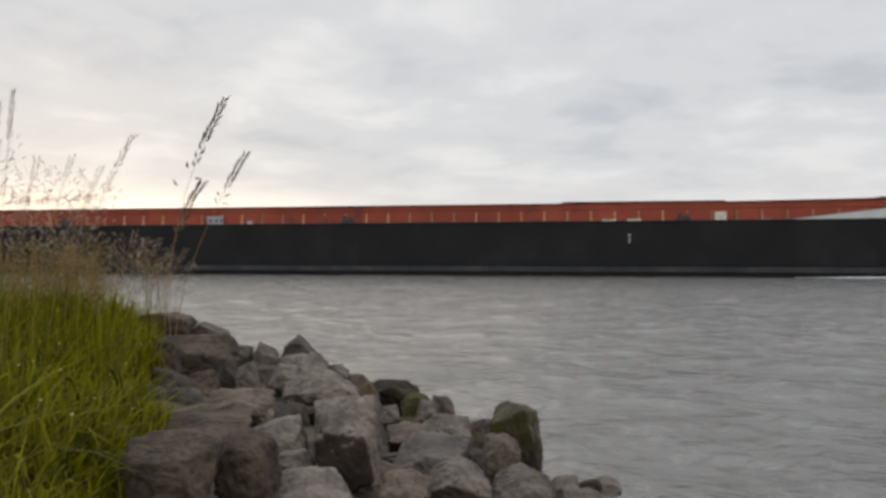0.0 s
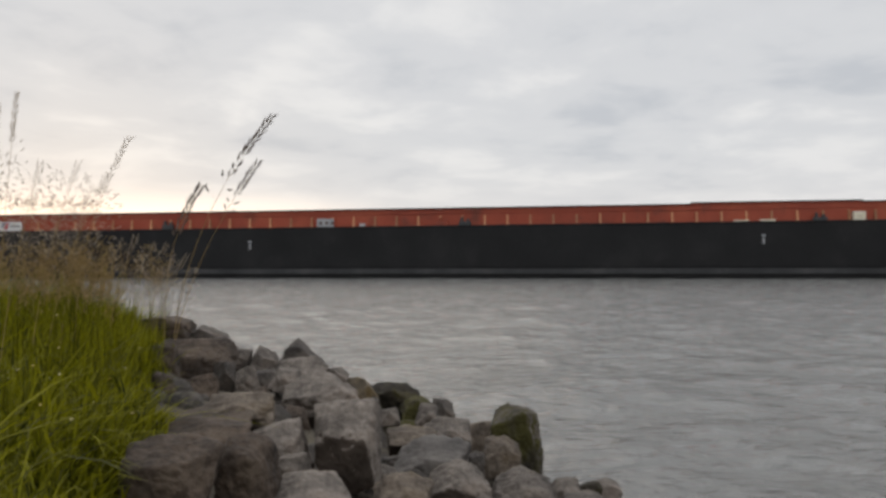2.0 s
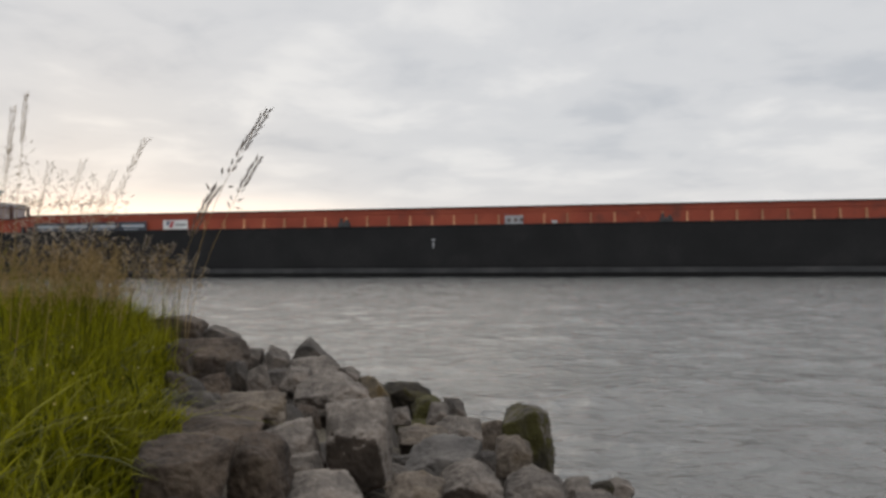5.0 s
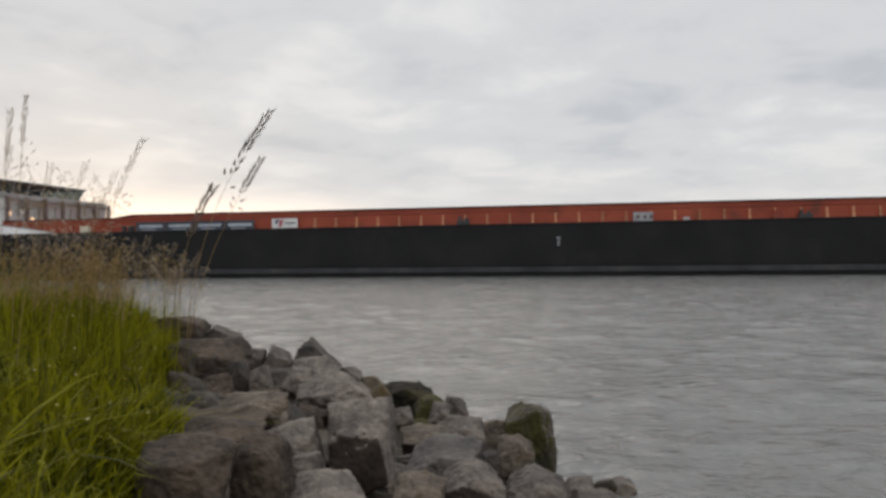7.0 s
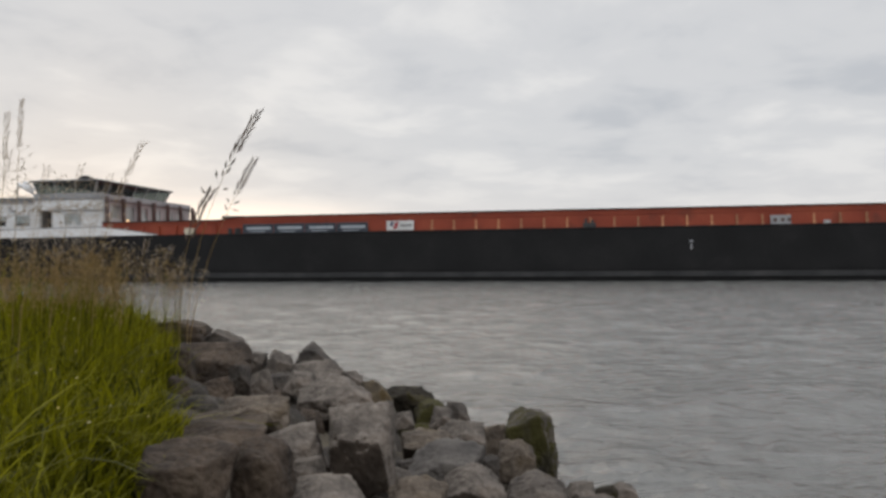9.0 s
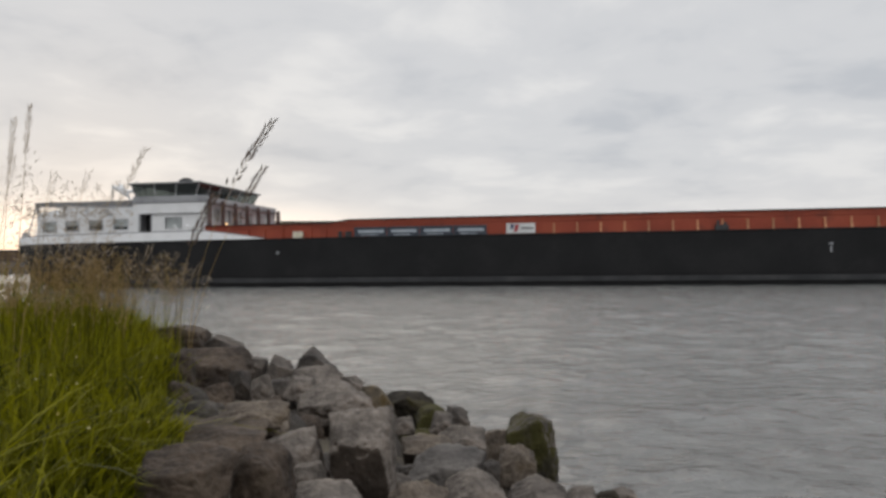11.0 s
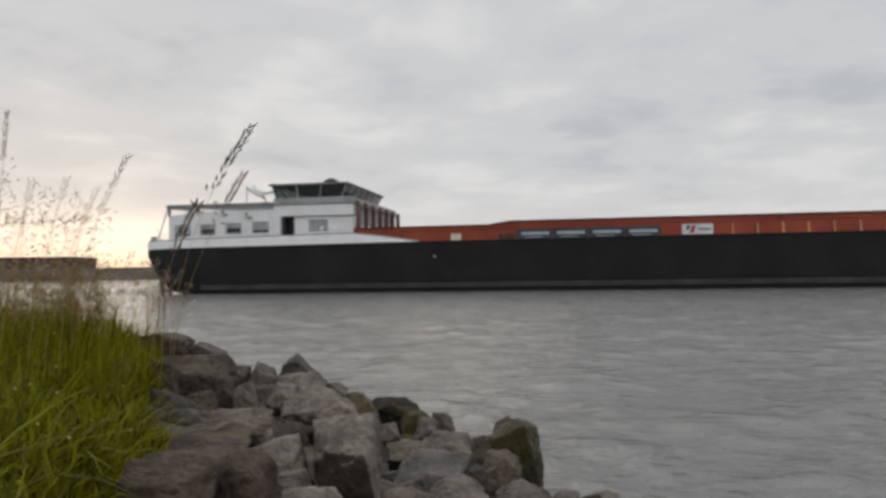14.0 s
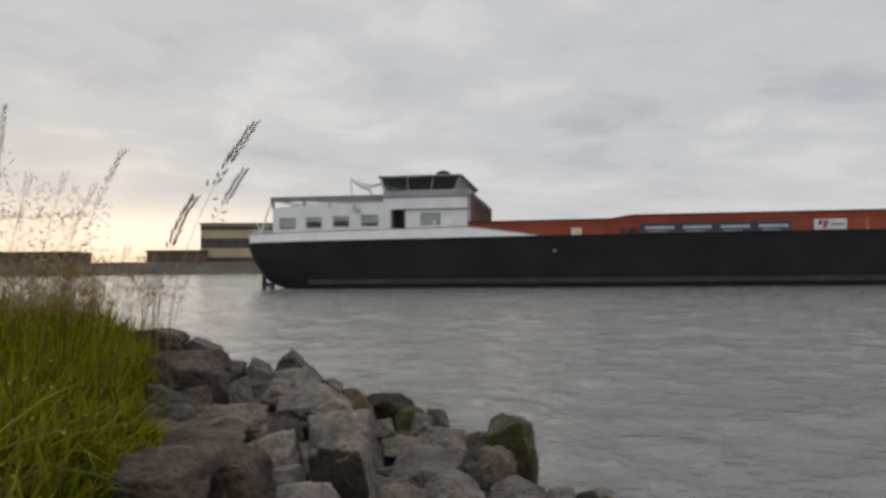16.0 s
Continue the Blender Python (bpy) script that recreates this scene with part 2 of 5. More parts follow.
def water_material():
    """River water: murky grey-green body, glossy, wind ripples of three lengths."""
    m = bpy.data.materials.new("river_water")
    m.use_nodes = True
    n, l = m.node_tree.nodes, m.node_tree.links
    b = n["Principled BSDF"]
    b.inputs["Base Color"].default_value = (0.165, 0.165, 0.157, 1)
    b.inputs["Roughness"].default_value, b.inputs["IOR"].default_value = 0.15, 1.40
    tc = n.new("ShaderNodeTexCoord")
    mp = n.new("ShaderNodeMapping")
    mp.inputs["Scale"].default_value = (0.85, 1.1, 1.0)
    mp.inputs["Rotation"].default_value = (0, 0, radians(-12))
    l.new(tc.outputs["Object"], mp.inputs[0])
    last = None
    for sc, dist, strength, det in ((0.55, 0.5, 0.3, 3), (1.6, 0.27, 0.7, 5), (4.5, 0.08, 1.0, 5), (13.0, 0.02, 0.7, 3)):
        tx = n.new("ShaderNodeTexNoise")
        tx.inputs["Scale"].default_value, tx.inputs["Detail"].default_value = sc, det
        tx.inputs["Distortion"].default_value = 0.6
        l.new(mp.outputs[0], tx.inputs["Vector"])
        bp = n.new("ShaderNodeBump")
        bp.inputs["Strength"].default_value, bp.inputs["Distance"].default_value = strength, dist
        l.new(tx.outputs[0], bp.inputs["Height"])
        if last:
            l.new(last, bp.inputs["Normal"])
        last = bp.outputs[0]
    l.new(last, b.inputs["Normal"])
    return m


WATER = water_material()


# ---- building helpers ----
def mesh_of(name, bm, mat, smooth=False):
    me = bpy.data.meshes.new(name)
    bm.normal_update()
    bm.to_mesh(me)
    bm.free()
    me.materials.append(mat)
    if smooth:
        for p in me.polygons:
            p.use_smooth = True
    return me


def part(name, bm, mat, parent=None, label="", smooth=False):
    ob = new(name, mesh_of(name, bm, mat, smooth))
    if parent is not None:
        ob.parent = parent
    return tagged(ob, label) if label else ob


def box(bm, x0, x1, y0, y1, z0, z1, bevel=0.0):
    vs = [bm.verts.new((x, y, z)) for z in (z0, z1) for x, y in ((x0, y0), (x1, y0), (x1, y1), (x0, y1))]
    fs = [bm.faces.new([vs[i] for i in q]) for q in ((3, 2, 1, 0), (4, 5, 6, 7), (0, 1, 5, 4), (1, 2, 6, 5), (2, 3, 7, 6), (3, 0, 4, 7))]
    if bevel:
        es = list({e for f in fs for e in f.edges})
        bmesh.ops.bevel(bm, geom=es, offset=bevel, segments=2, affect="EDGES", profile=0.5)
    return bm


def prism(bm, outline, y0, y1):
    """An outline in x and z, drawn out from y0 to y1."""
    a = [bm.verts.new((x, y0, z)) for x, z in outline]
    b = [bm.verts.new((x, y1, z)) for x, z in outline]
    bm.faces.new(a)
    bm.faces.new(b[::-1])
    k = len(a)
    for i in range(k):
        j = (i + 1) % k
        bm.faces.new((a[j], a[i], b[i], b[j]))
    bmesh.ops.recalc_face_normals(bm, faces=bm.faces[:])
    return bm


def tube(bm, points, radius, sides=6, tip=None):
    """A round bar through the points; its radius may run down to tip."""
    pts = [Vector(p) for p in points]
    rings = []
    for i, p in enumerate(pts):
        d = (pts[min(i + 1, len(pts) - 1)] - pts[max(i - 1, 0)]).normalized()
        a = d.orthogonal().normalized()
        b = d.cross(a)
        r = radius if tip is None else radius + (tip - radius) * i / (len(pts) - 1)
        rings.append([bm.verts.new(p + r * (math.cos(2 * math.pi * k / sides) * a + math.sin(2 * math.pi * k / sides) * b)) for k in range(sides)])
    for r0, r1 in zip(rings, rings[1:]):
        for k in range(sides):
            bm.faces.new((r0[k], r0[(k + 1) % sides], r1[(k + 1) % sides], r1[k]))
    bm.faces.new(rings[0][::-1])
    bm.faces.new(rings[-1])
    return bm


def pierced(bm, x0, x1, z0, z1, y0, y1, holes):
    """A wall along x with rectangular openings through it."""
    xs = sorted({x0, x1, *(h[0] for h in holes), *(h[1] for h in holes)})
    zs = sorted({z0, z1, *(h[2] for h in holes), *(h[3] for h in holes)})
    for xa, xb in zip(xs, xs[1:]):
        run = None
        for za, zb in zip(zs, zs[1:]):
            mx, mz = (xa + xb) / 2, (za + zb) / 2
            inside = any(h[0] < mx < h[1] and h[2] < mz < h[3] for h in holes)
            if inside:
                if run:
                    box(bm, xa, xb, y0, y1, run[0], run[1])
                run = None
            else:
                run = (run[0], zb) if run else (za, zb)
        if run:
            box(bm, xa, xb, y0, y1, run[0], run[1])
    return bm


# ---- river and bank ----
def bank_height(x, y):
    """The stony headland: a slope from the waterline up to the grassy shoulder, falling off again upstream."""
    slope = 0.02 + 0.28 * (-0.936 * (x - 0.75) - 0.351 * (y - 5.5))
    far = 0.85 - 0.42 * (y - 8.6) - 0.05 * x
    h = min(slope, far, 0.95 + 0.03 * math.sin(x * 1.3) * math.cos(y * 0.9))
    return max(h, -1.2)


def spaced(a, b, near, step, grow):
    """Numbers from a to b, close together round near."""
    out, d, s = [near], 0.0, step
    while near + d < b:
        d += s
        s *= grow
        out.append(min(near + d, b))
    d, s = 0.0, step
    while near - d > a:
        d += s
        s *= grow
        out.append(max(near - d, a))
    return sorted(set(out))


def make_bank():
    bm = bmesh.new()
    xs, ys = spaced(-700, 6, -1.2, 0.12, 1.05), spaced(-700, 14, 4.5, 0.12, 1.05)
    grid = []
    for y in ys:
        row = []
        for x in xs:
            r = math.hypot(x, y)
            rough = 0.05 * noise.noise((x * 1.7, y * 1.7, 3.0)) + 0.02 * noise.noise((x * 6, y * 6, 1.0)) if r < 30 else 0
            row.append(bm.verts.new((x, y, bank_height(x, y) - 0.05 + rough)))
        grid.append(row)
    for r0, r1 in zip(grid, grid[1:]):
        for k in range(len(xs) - 1):
            bm.faces.new((r0[k], r0[k + 1], r1[k + 1], r1[k]))
    ob = part("ground", bm, SOIL, smooth=True)
    tagged(ob, "dark earth of the riverbank under stones and grass", "ground", kind="structure")


def make_water():
    bm = bmesh.new()
    radii, r = [], 1.2
    while r < 3000:
        radii.append(r)
        r *= 1.0115 if r < 70 else 1.07
    angles = [radians(a) for a in np.concatenate([np.arange(-40, 40.01, 0.22), np.arange(44, 320, 4)])]
    rings = []
    for r in radii:
        ring = []
        for a in angles:
            x, y = r * math.sin(a), r * math.cos(a)
            z = 0.0
            if 2.5 < r < 70 and abs(a) < 0.72:
                z = 0.052 * noise.noise((x * 0.75, y * 0.95, 0.3)) + 0.026 * noise.noise((x * 1.7 + 5, y * 2.0, 2.0))
                z += 0.010 * noise.noise((x * 3.9, y * 4.3, 6.0)) if r < 22 else 0.0
                z += 0.03 * noise.noise((x * 0.25, y * 0.3, 7.0))
            ring.append(bm.verts.new((x, y, z)))
        rings.append(ring)
    k = len(angles)
    for r0, r1 in zip(rings, rings[1:]):
        for i in range(k):
            j = (i + 1) % k
            bm.faces.new((r0[j], r0[i], r1[i], r1[j]))
    c = bm.verts.new((0, 0, 0))
    for i in range(k):
        bm.faces.new((c, rings[0][i], rings[0][(i + 1) % k]))
    bmesh.ops.recalc_face_normals(bm, faces=bm.faces[:])
    ob = part("water", bm, WATER, smooth=True)
    return tagged(ob, "grey rippled river water under an overcast sky", "water", kind="structure")


make_bank()
water = make_water()


# ---- the cargo ship: x forward, y away from the near side, z up from the water ----
BEAM = 19.0
ship = new("cargo_ship")
ship.empty_display_size = 2
SIZE = 0.857
ship.scale = (SIZE, SIZE, SIZE)
tagged(ship, "long black inland cargo ship with red coaming and white deckhouse", "ship")


def inset(x):
    """How far the hull side stands in from the full beam."""
    if x > 39.5:
        return 9.0 * min(1.0, (x - 39.5) / 17.0) ** 2.3
    if x < -100:
        return 1.6 * ((-100 - x) / 9.05) ** 2
    return 0.0


def gunwale_z(x):
    return 4.2 + 0.2 * min(1, (x + 108.6) / 28) + 0.3 * max(0, min(1, (x + 80) / 110)) + (0.9 * ((x - 31) / 26) ** 2 if x > 31 else 0)


# how the bottom rises under the counter
STERN_X, STERN_Z = (-109.05, -108.7, -107.7, -106.8, -105.5, -104.0, -101.0), (2.4, 1.8, 0.75, 0.15, -0.2, -0.45, -0.7)


def make_hull():
    bm = bmesh.new()
    xs = [-109.05, -108.7, -108.2, -107.4, -106.4, -105.2, -104, -102, -100, -96, -90, -84] + list(range(-80, 31, 5)) + [31, 34, 37, 39.5, 42, 44, 46, 48, 50, 52, 54, 55.5, 56.4]
    rings = []
    for x in xs:
        i, zt = inset(x), gunwale_z(x)
        low = float(np.interp(x, STERN_X, STERN_Z))
        mid = max(0.9, low + 0.5)
        tuck = 0.0 if x > -101 else 0.6 * ((-101 - x) / 7.6)
        flare = 0.0 if x < 39.5 else 0.9 * (x - 39.5) / 17
        near = [(i, zt), (i + 0.02 + flare * 0.5, (zt + mid) / 2), (i + tuck + flare, mid), (i + tuck * 2 + flare + 0.15, low)]
        pts = [(min(y, BEAM / 2 - 0.03), z) for y, z in near]
        loop = pts + [(BEAM - y, z) for y, z in pts[::-1]]
        rings.append([bm.verts.new((x, y, z)) for y, z in loop])
    for a, b in zip(rings, rings[1:]):
        for k in range(7):
            bm.faces.new((a[k], b[k], b[k + 1], a[k + 1]))
    bm.faces.new(rings[0])
    bm.faces.new(rings[-1][::-1])
    bmesh.ops.recalc_face_normals(bm, faces=bm.faces[:])
    hull = part("hull", bm, BLACK, ship, "black painted steel hull with faint scuffs")
    # rubbing strake a little over the water, and the bar along the deck edge
    bm = bmesh.new()
    box(bm, -102.5, 39.5, -0.04, 0.05, 0.14, 0.62, 0.015)
    part("rubbing_strake", bm, STRAKE, hull, "scuffed dark grey strake above the waterline")
    bm = bmesh.new()
    xs2 = [-108.9, -106, -104, -102, -100] + list(range(-95, 31, 5)) + [31, 34, 37, 39.5, 42, 44, 46, 48, 50, 52, 54, 56]
    tube(bm, [(x, inset(x) - 0.01, gunwale_z(x)) for x in xs2], 0.07, 6)
    part("deck_edge_bar", bm, BLACK, hull)
    bm = bmesh.new()
    for y0, y1 in ((0.1, 0.72), (BEAM - 0.72, BEAM - 0.1)):
        prism(bm, [(-87, 4.2), (31, 4.55), (31, 4.62), (-87, 4.3)], y0, y1)
    box(bm, -106.5, -87, 1.4, BEAM - 1.4, 4.1, 4.24)
    prism(bm, [(43.1, 4.7), (54, 5.0), (54, 5.1), (43.1, 4.8)], 5.5, BEAM - 5.5)
    part("deck", bm, GREYD, ship, "grey steel side deck")
    bm = bmesh.new()
    box(bm, -86.8, 42, 0.95, BEAM - 0.95, 0.6, 0.8)
    part("hold_floor", bm, RED, ship, "red painted floor of the empty hold")
    # draught marks
    for x, z in ((17.95, 3.15), (-29.25, 2.92), (-79.2, 3.06)):
        bm = bmesh.new()
        small = x < -60
        if small:
            box(bm, x - 0.12, x + 0.12, -0.03, 0.03, z - 0.1, z + 0.1)
        else:
            box(bm, x - 0.07, x + 0.07, -0.03, 0.03, z - 0.4, z + 0.1)
            box(bm, x - 0.16, x + 0.16, -0.03, 0.03, z + 0.24, z + 0.40)
        part("draught_mark", bm, PARA, hull, "small white mark on the black side")
    return hull


def make_coaming():
    top = [(-87.2, 5.80), (-74.2, 5.84), (-72.2, 6.14), (12.0, 6.27), (12.02, 6.40), (26.2, 6.42), (26.22, 6.32), (43.0, 6.55)]
    outline = top + [(43.0, 0.8), (-87.2, 0.8)]
    coam = None
    for y0, y1 in ((0.72, 0.95), (BEAM - 0.95, BEAM - 0.72)):
        bm = prism(bmesh.new(), outline, y0, y1)
        ob = part("coaming", bm, RED, ship, "red oxide steel coaming round the hold")
        coam = coam or ob
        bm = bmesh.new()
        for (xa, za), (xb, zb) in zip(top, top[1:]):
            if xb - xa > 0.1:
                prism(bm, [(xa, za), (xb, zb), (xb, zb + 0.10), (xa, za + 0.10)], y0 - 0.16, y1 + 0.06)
        part("coaming_lip", bm, SHADED_RED, ob, "rim along the top of the coaming, coloured as shaded")
        bm = bmesh.new()
        yy = y0 if y0 < 5 else y1
        tube(bm, [(-84, yy - 0.05, 5.45), (-74, yy - 0.05, 5.50), (-71, yy - 0.05, 5.72), (42, yy - 0.05, 5.9)], 0.035, 5)
        part("stringer", bm, RED, ob)
    # stiffeners, one every 2.1 m
    me = None
    for k in range(45):
        x = -52.6 + 2.1 * k
        if me is None:
            bm = prism(bmesh.new(), [(-0.08, 0.0), (0.08, 0.0), (0.08, 1.0), (-0.08, 1.0)], 0.0, 0.3)
            for v in bm.verts:
                if v.co.y < 0.1:
                    v.co.y = -0.02 if v.co.z < 0.5 else 0.16
            me = mesh_of("stiffener", bm, ORANGE_TAN)
        ob = new("stiffener", me)
        ob.parent = coam
        ob.location = (x, 0.45, 4.42 + 0.0022 * (x + 80))
    for x in [-84.3, -82.5, -80.8, -78.9, -76.0, -74.5]:
        bm = prism(bmesh.new(), [(x - 0.06, 4.4), (x + 0.06, 4.4), (x + 0.06, 5.35), (x - 0.06, 5.35)], 0.5, 0.74)
        part("stiffener", bm, RED, coam)
    bm = bmesh.new()
    box(bm, -87.2, -87.0, 0.95, BEAM - 0.95, 0.8, 5.8)
    part("hold_end", bm, RED, ship)
    part("hold_end", box(bmesh.new(), 42.8, 43.0, 0.95, BEAM - 0.95, 0.8, 6.5), RED, ship)
    # boards on the coaming
    bm = box(bmesh.new(), -56.95, -54.3, 0.34, 0.40, 4.58, 5.5, 0.015)
    board = part("name_board", bm, SIGN, ship, "white board with a small red and blue mark")
    bm = bmesh.new()
    prism(bm, [(-56.3, 4.72), (-55.95, 4.72), (-55.75, 5.38), (-56.1, 5.38)], 0.325, 0.337)
    part("board_mark", bm, LOGO, board)
    bm = bmesh.new()
    prism(bm, [(-56.62, 5.0), (-56.35, 5.0), (-56.2, 5.4), (-56.5, 5.4)], 0.325, 0.337)
    part("board_mark", bm, LOGO_BLUE, board)
    bm = box(bmesh.new(), -55.6, -54.5, 0.325, 0.337, 4.95, 5.12)
    part("board_mark", bm, GREYD, board)
    xs = [-71.6, -68.35, -65.15, -61.95, -58.75]
    for k in range(4):
        bm = box(bmesh.new(), xs[k] + 0.03, xs[k + 1] - 0.03, 0.34, 0.40, 4.52, 5.42, 0.015)
        pan = part("banner_panel", bm, BANNER, ship, "dark blue-grey lettered panel on the coaming")
        bm = bmesh.new()
        box(bm, xs[k] + 0.45, xs[k + 1] - 0.3, 0.322, 0.337, 4.86, 5.12)
        part("lettering_bar", bm, LETTER, pan)
        bm = bmesh.new()
        box(bm, xs[k] + 0.7, xs[k + 1] - 0.9, 0.322, 0.337, 4.62, 4.70)
        part("lettering_bar", bm, LETTER, pan)
    bm = bmesh.new()
    for x, w in ((-73.2, 0.35), (-72.5, 0.3), (-72.1, 0.2)):
        part("deck_pump", box(bmesh.new(), x, x + w, 0.45, 0.7, 4.4, 5.05, 0.03), STEEL, ship, "small dark pump on the side deck")
    # boxes, valves and frames on the side deck
    for x, w, z0, z1, mt, lab in ((25.3, 0.95, 4.78, 5.48, CREAM, "cream deck locker"), (-77.7, 0.95, 4.5, 5.1, CREAM, "cream deck locker"),
                                  (15.6, 1.2, 4.68, 4.86, CREAM, "low cream hatch box"), (17.8, 1.2, 4.68, 4.88, CREAM, "low cream hatch box"), (29.0, 1.0, 4.70, 4.85, GREYD, "low grey hatch box")):
        bm = box(bmesh.new(), x, x + w, 0.12, 0.6, z0 - 0.3, z1, 0.03)
        part("deck_box", bm, mt, ship, lab)
    for x in (22.1, -8.8, -38.6, -10.9):
        bm = bmesh.new()
        box(bm, x, x + 1.15, 0.2, 0.55, 4.4, 5.02, 0.05)
        box(bm, x + 0.15, x + 0.38, 0.25, 0.5, 5.02, 5.4, 0.04)
        box(bm, x + 0.72, x + 0.98, 0.25, 0.5, 5.02, 5.25, 0.04)
        part("mooring_bollard", bm, STEEL if x != -10.9 else RED, ship, "dark twin bollard on the side deck")
    bm = bmesh.new()
    box(bm, -22.6, -20.9, 0.38, 0.44, 4.62, 5.42, 0.02)
    b2 = part("name_board", bm, PARA, ship, "weathered pale board on the coaming")
    for x in (-22.35, -21.75, -21.2):
        part("board_mark", box(bmesh.new(), x, x + 0.3, 0.362, 0.377, 4.85, 5.15), POST_RED, b2)
    bm = box(bmesh.new(), -18.3, -17.8, 0.2, 0.5, 4.5, 4.92, 0.03)
    part("deck_box", bm, GREYP, ship, "pale valve box on the side deck")


def make_bulwarks():
    # white bulwark round the stern
    bm = bmesh.new()
    xs = [-109.0, -107.5, -106, -104, -102, -100, -96, -92, -87.2, -84, -80.6]
    tops = {-87.2: 5.36, -84: 4.98, -80.6: 4.46}
    a, b = [], []
    for x in xs:
        t = tops.get(x, 5.08 + 0.013 * (x + 108.5))
        for lst, dy in ((a, 0.0), (b, 0.09)):
            lst.append((bm.verts.new((x, inset(x) + dy, gunwale_z(x) - 0.02)), bm.verts.new((x, inset(x) + dy + 0.12, t))))
    for i in range(len(xs) - 1):
        bm.faces.new((a[i][0], a[i + 1][0], a[i + 1][1], a[i][1]))
        bm.faces.new((b[i + 1][0], b[i][0], b[i][1], b[i + 1][1]))
        bm.faces.new((a[i][1], a[i + 1][1], b[i + 1][1], b[i][1]))
    box(bm, -109.07, -108.95, 1.6, BEAM - 1.6, 4.15, 5.05)
    box(bm, -108.5, -87, BEAM - 0.4, BEAM - 0.3, 4.15, 5.2)
    bmesh.ops.recalc_face_normals(bm, faces=bm.faces[:])
    bul = part("bulwark", bm, WHITE, ship, "white bulwark round the stern deck")
    # grey tube added to draw the shadow line between bulwark top and house
    bm = bmesh.new()
    tube(bm, [(x, inset(x) + 0.16, tops.get(x, 5.08 + 0.013 * (x + 108.5)) + 0.03) for x in xs], 0.06, 6)
    part("bulwark_shadow_line", bm, GREYD, bul, "grey tube standing in for the shadow line along the bulwark")
    bm = box(bmesh.new(), -108.85, -108.25, 1.75, 2.3, 5.05, 5.6, 0.04)
    part("fairlead", bm, GREYP, ship)
    # white bulwark rising to the bow
    bm = bmesh.new()
    for side in (1, -1):
        rows = []
        for x in [30.6, 33, 36, 39.5, 42, 44, 46, 48, 50, 52, 54, 56.4]:
            t = 4.70 + 0.112 * (x - 30.6)
            i = inset(x)
            pr = []
            for dy in (0.0, 0.1):
                y = min(i + dy, BEAM / 2 - 0.02)
                y = y if side == 1 else BEAM - y
                pr.append((bm.verts.new((x, y, gunwale_z(x) - 0.02)), bm.verts.new((x, y - side * 0.1, max(t, gunwale_z(x))))))
            rows.append(pr)
        for r0, r1 in zip(rows, rows[1:]):
            bm.faces.new((r0[0][0], r1[0][0], r1[0][1], r0[0][1]))
            bm.faces.new((r1[1][0], r0[1][0], r0[1][1], r1[1][1]))
            bm.faces.new((r0[0][1], r1[0][1], r1[1][1], r0[1][1]))
    bmesh.ops.recalc_face_normals(bm, faces=bm.faces[:])
    part("bow_bulwark", bm, SIGN, ship, "pale grey bulwark rising to the bow")
    # winches and rolled cover by the fore end of the hold
    for k in range(5):
        bm = bmesh.new()
        tube(bm, [(37.6 + k * 1.1, 2.6, 6.35 + 0.13 * k), (37.6 + k * 1.1, 8.0, 6.35 + 0.13 * k)], 0.3, 10)
        part("rolled_hatch_cover", bm, GREYD, ship, "grey rolled cover at the fore end of the hold")


def window(parent, x0, x1, z0, z1, y, curtain=0.0):
    """A framed pane in a side wall, set back in its opening, with blinds that may be drawn part of the way."""
    bm = bmesh.new()
    pierced(bm, x0 - 0.09, x1 + 0.09, z0 - 0.09, z1 + 0.09, y - 0.03, y + 0.07, [(x0, x1, z0, z1)])
    part("window_frame", bm, GREYP, parent, "grey window frame")
    part("pane", box(bmesh.new(), x0, x1, y + 0.03, y + 0.045, z0, z1), CLEAR, parent)
    if curtain:
        part("blind", box(bmesh.new(), x0, x1, y + 0.10, y + 0.12, z1 - (z1 - z0) * curtain, z1), CURTAIN_SHEEN, parent)


